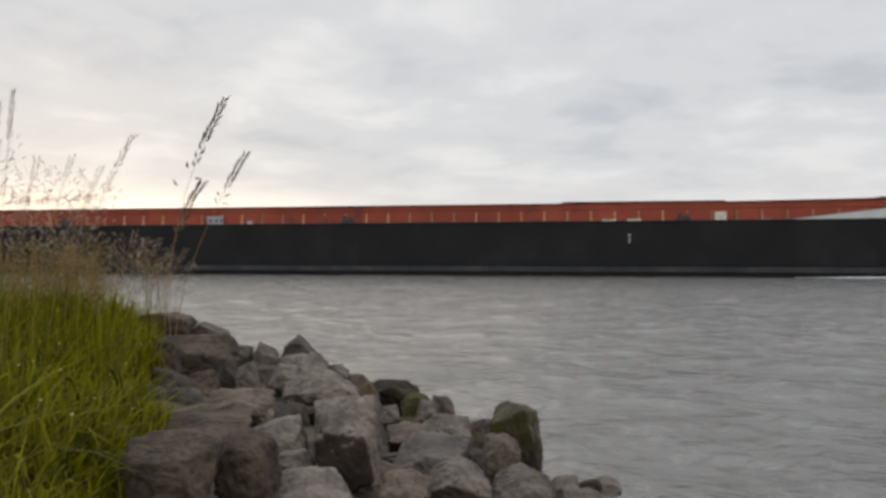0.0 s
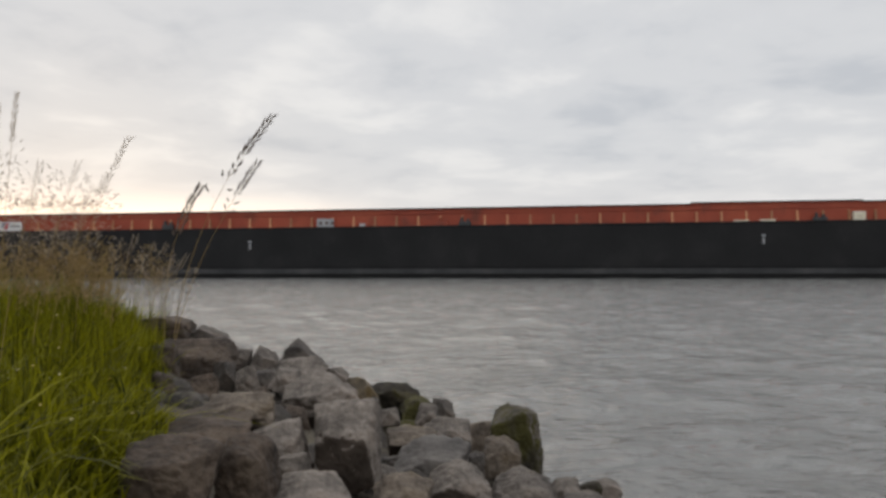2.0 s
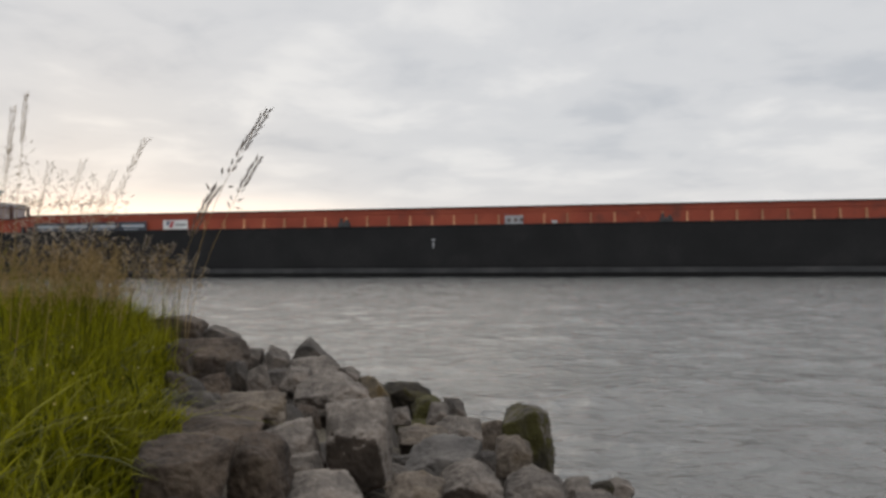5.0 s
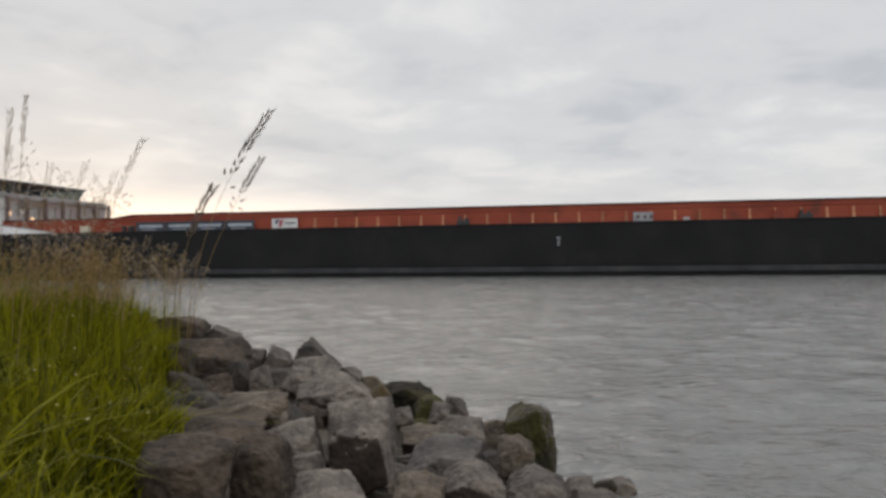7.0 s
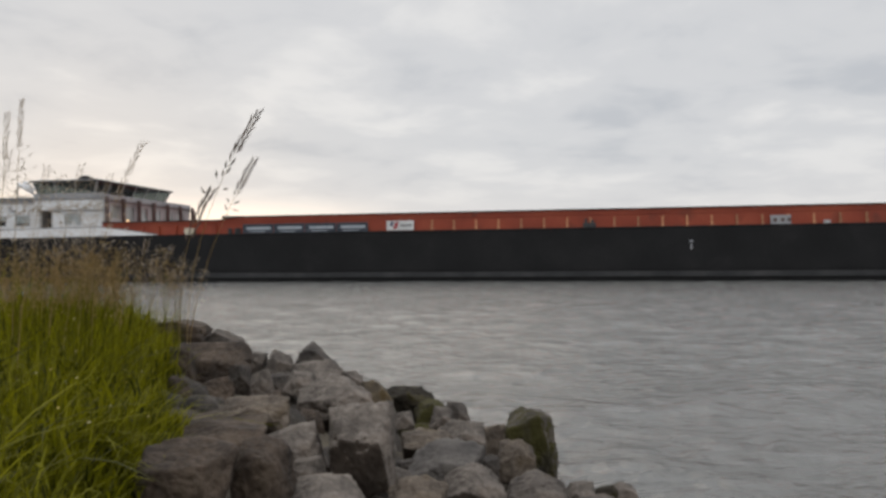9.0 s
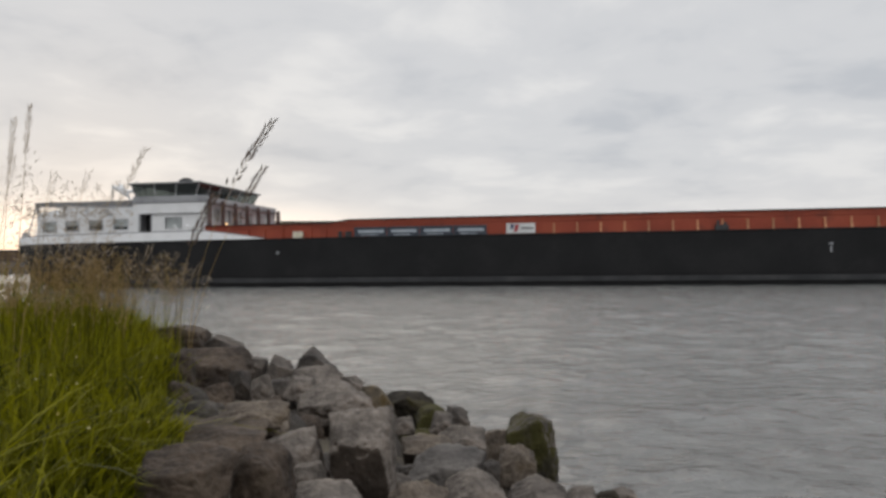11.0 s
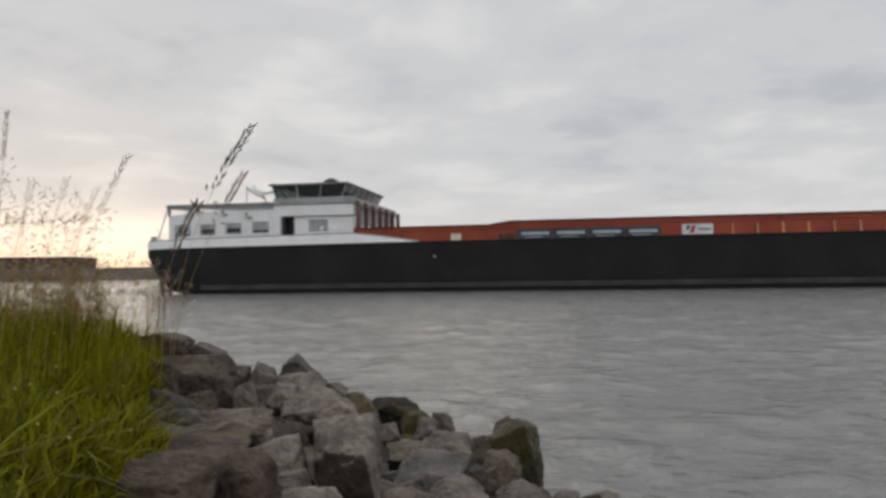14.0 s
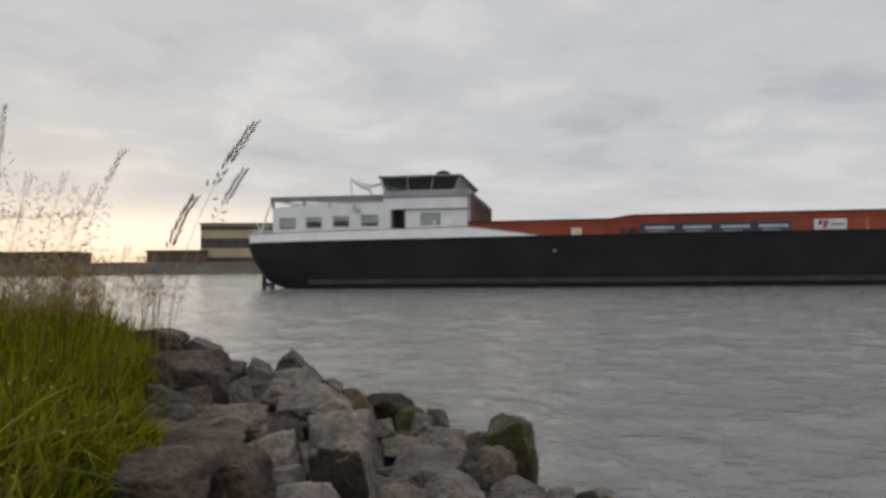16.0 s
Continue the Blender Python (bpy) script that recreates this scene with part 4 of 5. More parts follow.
# one boulder as two: dark tone for its shaded face, pale for its lit
rock(-1.24, 7.20, 0.62, 0.52, 0.36, 0.51, 0, 70, 'dark', ((1,0,.92,.62),(-1,.1,.42,.80),(.05,-1,.25,.85),), 'pointed boulder against the water, dark as its shaded upper face')
rock(-1.20, 6.75, 0.53, 0.54, 0.43, 0.40, -4, 71, 'pale', ((.38,-.7,1,.70),(-.55,-.8,.8,.80),(-.8,-.4,.5,.95),(-.55,-1,-.55,.92),), 'pale slab leaning on the pointed boulder')
rock(-1.15, 6.00, 0.63, 0.31, 0.25, 0.24, -12, 72, 'pale', ((-.9,-.6,.6,.9),(.2,-.9,1,.9),), 'pale slab under the pointed boulder')
rock(-0.99, 6.10, 0.58, 0.24, 0.17, 0.19, 15, 73, 'brown', ((-.5,-.8,.8,.95),), 'brown boulder wedged under a pale one')
rock(-0.92, 7.40, 0.41, 0.27, 0.21, 0.30, 0, 74, 'pale', ((.6,-.2,1,.85),), 'small pale boulder near the waterline')
rock(-0.82, 5.50, 0.56, 0.59, 0.44, 0.48, 12, 75, 'pale', ((-.52,-.25,1,.66),(.75,-.1,1,.92),(-.75,-1,-.15,.86),(0,-1,.5,1.0),(-.2,-1,-.8,.95),), 'long pale boulder lying aslant', face_tone=((-.3,-1,-.75),.84))
rock(-0.52, 5.75, 0.57, 0.23, 0.19, 0.31, 20, 76, 'ochre', ((.8,-.2,.9,.72),(-.4,-.9,.8,.95),), 'ochre-stained boulder behind the big block')
rock(-0.31, 6.00, 0.47, 0.45, 0.36, 0.37, 0, 77, 'wet', ((-.6,-.2,1,.82),(.75,-.2,1,.82),(-.2,-1,-.3,.95),), 'dark wet boulder with a jagged top at the waterline')
rock(-0.11, 5.80, 0.40, 0.32, 0.26, 0.33, 0, 78, 'moss', ((.8,-.2,1,.92),(-1,-.5,.7,.95),(1,-.6,-.4,1.05),), 'green mossy boulder at the waterline')
rock(-0.22, 5.60, 0.34, 0.31, 0.22, 0.12, 0, 79, 'moss', ((0,-.8,1,1),), 'low mossy stone between pale ones')
rock(-0.29, 5.30, 0.48, 0.14, 0.13, 0.16, 0, 80, 'pale', ((-.7,-.5,.8,.95),(.7,-.5,.8,.95),), 'small pale cobble among bigger stones')
rock(-0.42, 3.75, 0.66, 0.39, 0.32, 0.50, -6, 81, 'pale', ((.05,-.62,1,.84),(-.8,-.9,.5,1.12),(.9,-.5,.8,1.16),(-.08,-1,-.5,.72),(.9,-.9,-.2,1.22),), 'big pale block with a dark broken front', face_tone=((-.08,-1,-.5),.80), whole=0.25)
rock(-1.16, 4.50, 0.68, 0.47, 0.37, 0.26, 10, 82, 'tan', ((-.6,-.5,1,.86),(.5,-.5,1,.9),(0,-1,.6,.98),(.9,-.7,.3,1.05),), 'rounded grey boulder in the slope')
rock(-1.29, 4.30, 0.67, 0.59, 0.54, 0.10, 0, 83, 'brown', ((-.1,-.4,1,.9),(-.6,-.8,.3,1.1),), 'flat layered brown slab half under grass')
rock(-1.03, 3.50, 0.77, 0.42, 0.34, 0.17, 5, 84, 'brown', ((-.45,-.6,1,.8),(.3,-.7,1,.95),(.8,-.8,.2,1.1),), 'broad flat grey-brown slab in the slope')
rock(-0.96, 2.75, 0.79, 0.40, 0.28, 0.30, 5, 85, 'brown', ((0,-.22,1,.98),(-.9,-.6,.2,1.08),(.9,-.6,.3,1.16),), 'brown block partly under the grass', face_tone=((-.8,-.6,.3),.86), whole=0.6)
rock(-0.73, 2.95, 0.76, 0.27, 0.22, 0.30, 0, 86, 'brown', ((-.8,-.4,.9,1.12),(.8,-.4,.8,1.08),(-.5,-1,.5,1.1),(.9,-.9,0,1.15),), 'upright rounded brown boulder')
rock(-0.75, 3.75, 0.66, 0.32, 0.25, 0.28, 20, 87, 'pale', ((0,-.7,1,.85),(-.8,-.7,.5,1.0),(.8,-.7,.3,1.05),), 'pale boulder squeezed beside the big block')
rock(-0.64, 3.40, 0.63, 0.19, 0.13, 0.21, -10, 88, 'pale', ((-.3,-1,.8,.95),(.7,-.9,.3,1.0),), 'pale broken stone under the big block')
rock(-0.48, 3.00, 0.64, 0.41, 0.33, 0.24, 8, 89, 'pale', ((-.55,-.4,1,.78),(.75,-.4,1,.70),(.2,-1,.5,.98),), 'broad pale boulder with a ridged top')
rock(-0.12, 4.85, 0.41, 0.39, 0.31, 0.19, 0, 90, 'tan', ((0,-.6,1,.95),(-.3,-1,-.7,.8),(.7,-.5,.6,1.05),), 'low tan boulder with a flat top', face_tone=((-.3,-1,-.7),.82))
rock(-0.03, 5.60, 0.41, 0.21, 0.17, 0.22, 0, 91, 'grey', ((-.7,-.6,.8,.8),(.6,-.5,1,.9),), 'small grey cobble lying near the water')
rock(0.10, 6.20, 0.30, 0.24, 0.20, 0.34, 10, 92, 'grey', ((.7,-.4,1,.8),), 'low grey boulder at the waterline')
rock(0.11, 4.95, 0.41, 0.33, 0.27, 0.33, 0, 93, 'pale', ((-.6,-.4,1,.84),(.55,-.5,1,.86),(-.8,-1,.2,1.0),(.1,-1,-.6,.88),), 'pale rounded boulder with a rough top', face_tone=((.1,-1,-.6),.85))
rock(-0.01, 4.20, 0.47, 0.46, 0.37, 0.24, -6, 94, 'blue', ((-.62,-.6,.8,.72),(.35,-.75,1,.8),(.1,-1,.1,.9),), 'bluish grey boulder with a smooth face')
rock(0.33, 5.20, 0.31, 0.25, 0.25, 0.42, 10, 95, 'tan', ((-.7,-.6,.6,.98),(.1,-1,.6,1.02),(.9,-.6,.2,1.05),), 'tan boulder beside the mossy block')
rock(0.58, 5.20, 0.35, 0.41, 0.34, 0.56, 4, 96, 'grey', ((-.38,-.05,1,.96),(1,-.1,.1,.97),(.95,-.75,.15,1.08),(-.3,-1,-.3,1.1),), 'tall square block with green moss at the water', face_tone=((-.4,-1,.15),.48,ROCK['moss']), whole=0.4)
rock(0.44, 4.80, 0.32, 0.27, 0.22, 0.27, -5, 97, 'tan', ((.3,-1,.35,.85),(.75,-.3,1,.95),(-.7,-.5,1,.9),), 'tan boulder leaning on the mossy block')
rock(0.13, 3.75, 0.45, 0.33, 0.28, 0.27, 10, 98, 'pale', ((-.7,-.3,1,.80),(.75,-.3,1,.84),(.5,-.9,.7,.92),(-.3,-1,-.45,.84),), 'grey boulder with a pale top and a shade-coloured underside', face_tone=((-.3,-1,-.5),.80))
rock(-0.13, 3.35, 0.54, 0.29, 0.23, 0.24, 0, 99, 'tan', ((-.8,-.2,.5,1.0),(.55,-.3,1,.72),(-.1,-.8,1,.86),(.1,-1,.2,1.0),), 'broad brown-grey boulder low on the bank')
rock(0.45, 3.75, 0.41, 0.36, 0.29, 0.28, -8, 100, 'grey', ((-.6,-.3,1,.9),(.5,-.3,1,.82),(-.2,-1,.6,.95),(.9,-.9,.3,1.15),), 'broad rounded boulder low on the bank')
rock(0.73, 4.10, 0.31, 0.21, 0.17, 0.18, 0, 101, 'pale', ((.2,-.6,1,.9),(-.8,-.3,.6,1),), 'low pale boulder at the water')
rock(0.90, 4.35, 0.22, 0.17, 0.14, 0.16, 15, 102, 'wet', ((-.6,-.6,1,.9),), 'wet dark boulder at the water')
rock(1.07, 4.55, 0.20, 0.16, 0.13, 0.12, 0, 103, 'pale', ((.7,-.3,1,.85),), 'small pale stone lying in the shallows')
rock(0.76, 3.75, 0.33, 0.28, 0.23, 0.16, 0, 104, 'grey', ((.2,-.6,1,.9),), 'grey slab at the waterline')
# two dark stones added so the gaps look shaded
rock(-0.20, 4.50, 0.36, 0.20, 0.14, 0.17, 20, 105, 'dark', ((.3,-1,.6,.95),), 'dark stone put in for the shade between boulders')
rock(0.27, 4.60, 0.33, 0.12, 0.10, 0.17, 0, 106, 'dark', ((.4,-1,.6,.95),), 'dark stone put in for the shade by the tan boulder')
rock(-2.06, 5.90, 0.78, 0.20, 0.21, 0.35, 0, 107, 'brown', ((.4,-1,.5,.95),), 'dark brown stone showing behind the grass')
rock(-1.83, 5.20, 0.69, 0.17, 0.18, 0.29, 30, 108, 'brown', ((.5,-.9,.5,.95),), 'dark brown stone showing behind the grass')


def fill_stones():
    """Smaller stones that fill the gaps between the boulders, down into the water."""
    rnd = random.Random(5)
    bm = bmesh.new()
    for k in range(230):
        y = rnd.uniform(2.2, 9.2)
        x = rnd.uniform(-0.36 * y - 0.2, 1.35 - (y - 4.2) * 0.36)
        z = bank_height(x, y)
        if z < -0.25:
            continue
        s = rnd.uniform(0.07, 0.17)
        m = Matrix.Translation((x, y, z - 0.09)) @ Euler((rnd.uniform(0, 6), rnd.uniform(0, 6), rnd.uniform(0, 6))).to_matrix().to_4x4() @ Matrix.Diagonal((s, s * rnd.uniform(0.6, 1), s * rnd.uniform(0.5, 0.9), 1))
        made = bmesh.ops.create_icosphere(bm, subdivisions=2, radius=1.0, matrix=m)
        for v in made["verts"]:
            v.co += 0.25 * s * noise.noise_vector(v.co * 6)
    # darker than the boulders: the shade of the gaps is put into this colour
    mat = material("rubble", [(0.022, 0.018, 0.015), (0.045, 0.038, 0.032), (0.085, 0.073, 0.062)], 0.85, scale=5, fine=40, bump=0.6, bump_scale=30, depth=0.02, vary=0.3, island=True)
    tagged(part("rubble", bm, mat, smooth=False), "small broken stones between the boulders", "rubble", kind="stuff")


fill_stones()


def fragments():
    """Angular fragments lodged among the boulders."""
    rnd = random.Random(21)
    for k in range(40):
        y = rnd.uniform(2.9, 8.2)
        x = rnd.uniform(-0.40 * y, 0.85 - (y - 4.2) * 0.36)
        if 4.4 < y < 6.6 and x < -0.23 * y:   # the large slabs lie bare here
            continue
        tone = rnd.choice(("brown", "dark", "brown", "grey")) if x < -0.16 * y else rnd.choice(("grey", "pale", "brown", "dark", "tan"))
        s = rnd.uniform(0.12, 0.24) * (0.75 + 0.05 * y)
        word = {"brown": "brown", "dark": "dark grey", "grey": "mid-grey", "pale": "pale grey", "tan": "tan"}[tone]
        planes = [(rnd.uniform(-1, 1), rnd.uniform(-1, 0.3), rnd.uniform(0.1, 1), rnd.uniform(0.75, 0.98)) for _ in range(4)]
        rock(x, y, bank_height(x, y) + rnd.uniform(-0.07, 0.03), s, s * rnd.uniform(0.7, 1), s * rnd.uniform(0.6, 0.95), rnd.uniform(0, 180), 200 + k,
             tone, planes, "angular " + word + " stone lodged between boulders", fine=4)


fragments()


# ---- grasses ----
def strip(verts, faces, base, height, width, lean, turn, bend, droop=0.0, steps=5):
    """One blade: a narrow folded strip that rises and bends over."""
    dx, dy = math.cos(lean), math.sin(lean)
    wx, wy = math.cos(turn), math.sin(turn)
    first = len(verts)
    for i in range(steps + 1):
        t = i / steps
        out = bend * t * t * height
        z = height * (t - droop * t * t * t)
        w = width * (1 - t) ** 0.6 * (0.6 + 0.8 * t if t < 0.5 else 1.0) / 2
        cx, cy, cz = base[0] + dx * out, base[1] + dy * out, base[2] + z
        verts.append((cx - wx * w, cy - wy * w, cz))
        verts.append((cx + wx * w, cy + wy * w, cz))
    for i in range(steps):
        a = first + 2 * i
        faces.append((a, a + 1, a + 3, a + 2))


def spike(verts, faces, a, b, r):
    """A slim pointed grain between two points."""
    a, b = Vector(a), Vector(b)
    d = (b - a)
    n = d.orthogonal().normalized() * r
    m = d.normalized().cross(n)
    c = a + d * 0.4
    i = len(verts)
    verts.extend([tuple(a), tuple(c + n), tuple(c + m), tuple(c - n), tuple(c - m), tuple(b)])
    for k in range(4):
        p, q = i + 1 + k, i + 1 + (k + 1) % 4
        faces.append((i, q, p))
        faces.append((i + 5, p, q))


def thin(verts, faces, points, r0, r1):
    """A three-sided stem through the points."""
    pts = [Vector(p) for p in points]
    first, k = len(verts), len(pts)
    for i, p in enumerate(pts):
        r = r0 + (r1 - r0) * i / (k - 1)
        for s in range(3):
            verts.append((p.x + r * math.cos(2.094 * s), p.y + r * math.sin(2.094 * s), p.z))
    for i in range(k - 1):
        for s in range(3):
            a, b = first + 3 * i + s, first + 3 * i + (s + 1) % 3
            faces.append((a, b, b + 3, a + 3))


def raw(name, verts, faces, mat, parent=None):
    me = bpy.data.meshes.new(name)
    me.from_pydata(verts, [], faces)
    me.materials.append(mat)
    ob = new(name, me)
    if parent is not None:
        ob.parent = parent
    return ob


def edge_x(y):
    """Where the meadow ends and the stones begin."""
    return -0.368 * y - 0.02 + 0.10 * math.sin(y * 2.3) * min(1.0, y / 4) - 0.13 * math.exp(-((y - 2.6) / 0.55) ** 2)


def make_meadow(seed, y0, y1, count, hmin, hmax, label, broad=1.0, arch=0.0, reach=1.0, upright=0.5):
    """A stretch of the meadow: short leafy sward in tufts, rooted in the bank; the origin lies at its foot."""
    rnd = random.Random(seed)
    cy = (y0 + y1) / 2
    cx = edge_x(cy) - 0.5
    verts, faces = [], []
    for _ in range(count):
        y = rnd.uniform(y0, y1)
        depth = (0.34 * y + 0.25) * rnd.random() ** 1.25 * reach
        x = edge_x(y) - depth + rnd.gauss(0, 0.05)
        z = bank_height(x, y) - 0.06
        tuft = 1.0 + 0.55 * noise.noise((x * 3.2, y * 3.2, 8.0))
        comb = 9.0 * noise.noise((x * 3.1, y * 3.1, 4.0)) + rnd.gauss(0, 0.9)   # tufts lean together
        h = rnd.uniform(hmin, hmax) * tuft * min(1.0, 0.6 + depth * 1.2)
        width = rnd.uniform(0.006, 0.012) if rnd.random() < 0.6 else rnd.uniform(0.012, 0.019)
        bend = rnd.uniform(0.02, 0.35) if rnd.random() < upright else rnd.uniform(0.35, 1.2)
        strip(verts, faces, (x - cx, y - cy, z), h, width * (0.9 + 0.07 * y) * broad, comb if rnd.random() < 0.3 else rnd.uniform(0, 6.28),
              rnd.uniform(-1.3, 1.3), bend + arch * rnd.uniform(0.4, 1.4), rnd.uniform(0.0, 0.4) + 0.5 * arch)
    ob = raw("meadow_grass", verts, faces, GREEN)
    ob.location = (cx, cy, 0)
    return tagged(ob, label, "grass", kind="stuff")


def make_haze(seed, y0, y1, count, zlo, zhi, spread, set_in=0.05, bare=0.0):
    """Ripe open seed heads of the meadow on thin stems, standing over the green."""
    rnd = random.Random(seed)
    cy = (y0 + y1) / 2
    cx = edge_x(cy) - 0.4
    verts, faces, green = [], [], []
    for _ in range(count):
        y = rnd.uniform(y0, y1)
        x = edge_x(y) - abs(rnd.gauss(0, spread)) - set_in * y
        z = bank_height(x, y)
        tip = EYE[2] + rnd.uniform(zlo, zhi) * y
        big = 0.35 + 0.65 * y / 3.5
        lean = rnd.uniform(-0.06, 0.20)
        side = rnd.uniform(-0.06, 0.06)
        stem = [Vector((x - cx + lean * t ** 2.4 * (tip - z), y - cy + side * t * t, z + (tip - z) * t)) for t in (0, 0.25, 0.5, 0.75, 0.88, 1.0)]
        first = len(faces)
        thin(verts, faces, stem, 0.0016 * big, 0.0005 * big)
        green.extend(range(first, first + 9))
        if rnd.random() < bare:
            continue
        for _ in range(rnd.randint(5, 9)):   # side branches, each with its row of small grains
            t = rnd.uniform(0.72, 0.99)
            k = 3 if t < 0.88 else 4
            lo, hi = (0.75, 0.88) if t < 0.88 else (0.88, 1.0)
            p = stem[k].lerp(stem[k + 1], (t - lo) / (hi - lo))
            r = (0.025 + 0.22 * (1 - t)) * big
            q = p + Vector((rnd.uniform(-0.6, 1.0) * r, rnd.uniform(-0.8, 0.8) * r, rnd.uniform(0.1, 0.9) * r))
            thin(verts, faces, [p, q], 0.0004, 0.0003)
            for _ in range(rnd.randint(3, 6)):
                a = p.lerp(q, rnd.uniform(0.35, 1.0))
                d = ((q - p).normalized() + Vector((rnd.uniform(-0.5, 0.7), rnd.uniform(-0.5, 0.5), rnd.uniform(-0.4, 0.5)))).normalized() * rnd.uniform(0.008, 0.020) * big
                spike(verts, faces, a, a + d, rnd.uniform(0.0011, 0.0022) * big)
    ob = raw("ripe_grass_heads", verts, faces, STRAW)
    ob.data.materials.append(GREEN)
    for i in green:   # the stems are still green below the heads
        ob.data.polygons[i].material_index = 1
    ob.location = (cx, cy, 0)
    return tagged(ob, "haze of ripe brown meadow grass heads", "grass", kind="stuff")


SWAY = {}   # how much more a stalk leans in the wind for its height


def make_stalk(foot, tip, bow, heads, seed, label, full=1.0, thick=0.0017, grain=None, slim=0.11, far=1.0):
    """A tall flowering stalk: a stem that bows over and spikelets in close branches along its top."""
    rnd = random.Random(seed)
    root = new("grass_stalk")
    eye = Vector(EYE)
    foot, tip = eye + (Vector(foot) - eye) * far, eye + (Vector(tip) - eye) * far
    tall = tip.z - foot.z
    foot.z = bank_height(foot.x, foot.y) - 0.03
    ratio = tall / (tip.z - foot.z)
    heads = [(1 - (1 - a) * ratio, 1 - (1 - b) * ratio, n, out * far, size * far) for a, b, n, out, size in heads]
    thick *= 0.3 + 0.8 * far
    root.location = foot
    SWAY[root.name] = ratio
    tagged(root, label, "grass stalk", "flowering grass stalks")
    T = Vector(tip) - Vector(foot)

    def at(t):
        return Vector((T.x * (t ** bow), T.y * t, T.z * t))
    v, f = [], []
    thin(v, f, [at(t / 14) for t in range(15)], thick, thick * 0.4)
    raw("stem", v, f, STRAW, root)
    v, f = [], []
    for start, end, n, out, size in heads:
        count = int(n * full)
        for i in range(count):
            t = start + (end - start) * (i + 0.5 + rnd.uniform(-0.35, 0.35)) / count
            p = at(t)
            along = (at(min(1, t + 0.02)) - at(t - 0.02)).normalized()
            across = Vector((along.z, 0, -along.x)) * (1 if i % 2 else -1) + Vector((0, rnd.uniform(-0.7, 0.7), 0))
            if out < 0.012 * far:   # a close spike: grains in two ranks, pressed to the stem
                q = p + across * out * 0.5
                d = (along + across * rnd.uniform(0.2, 0.5)).normalized()
            else:             # an open head: each grain on a thin branch
                reach = out * rnd.uniform(0.35, 1.0)
                q = p + across * reach + along * reach * rnd.uniform(0.2, 0.8)
                thin(v, f, [p - along * 0.01, p.lerp(q, 0.55) + along * reach * 0.15, q], 0.0006, 0.0004)
                d = (along * rnd.uniform(0.0, 0.9) + across * rnd.uniform(0.3, 1.0)).normalized()
            spike(v, f, q, q + d * size * rnd.uniform(0.75, 1.2), size * slim)
    tagged(raw("seed_head", v, f, grain or PALE, root), kind="stuff")
    return root


meadows = [
    make_meadow(1, 1.7, 2.7, 2600, 0.10, 0.30, "short lush meadow grass at the bank edge"),
    make_meadow(2, 2.6, 3.8, 3600, 0.12, 0.36, "tufted green meadow grass beside the stones"),
    make_meadow(3, 3.7, 5.6, 4200, 0.16, 0.42, "tufted green meadow grass on the bank shoulder", upright=0.65),
    make_meadow(4, 5.5, 8.7, 5200, 0.20, 0.48, "green meadow grass at the end of the headland", upright=0.75),
    make_meadow(5, 1.9, 3.3, 420, 0.20, 0.38, "broad arching grass leaves at the bank edge", 1.7, 0.7, 0.8),
    make_meadow(6, 2.6, 4.6, 420, 0.22, 0.42, "broad arching grass leaves over the stones", 1.5, 0.6, 0.7),
    make_meadow(8, 2.4, 8.4, 6500, 0.20, 0.45, "rough green meadow grass running back from the bank", 1.6, 0.0, 2.8, 0.6),
    make_meadow(7, 4.0, 7.6, 2400, 0.36, 0.74, "tall olive grass standing over the sward", 0.6, 0.0, 1.0, 0.95),
]
hazes = [make_haze(11, 3.2, 4.4, 60, -0.045, 0.022, 0.6, 0.07), make_haze(12, 4.2, 6.2, 190, -0.045, 0.028, 0.8, 0.06), make_haze(13, 6.0, 8.2, 150, -0.045, 0.030, 1.1, 0.05),
         make_haze(14, 6.9, 8.4, 42, -0.030, 0.022, 0.45, -0.035, 0.15)]


def ray_point(x, z, y):
    """A point y metres ahead of the eye, by its slopes to the side and up."""
    return (x * y, y, EYE[2] + z * y)


def make_flowers():
    """Small yellow and white meadow flowers showing between the blades."""
    rnd = random.Random(77)
    bm = bmesh.new()
    for _ in range(16):
        y = rnd.uniform(1.8, 3.8)
        x = edge_x(y) - abs(rnd.gauss(0, 0.3))
        z = bank_height(x, y) + rnd.uniform(0.15, 0.5)
        bmesh.ops.create_icosphere(bm, subdivisions=1, radius=rnd.uniform(0.004, 0.007), matrix=Matrix.Translation((x, y, z)) @ Matrix.Diagonal((1, 1, 0.5, 1)))
    m = leaf_material("petals", (0.65, 0.45, 0.03), (0.75, 0.68, 0.4), 0.3)
    tagged(part("meadow_flowers", bm, m), "small yellow and cream flowers in the grass", "flowers", kind="stuff")


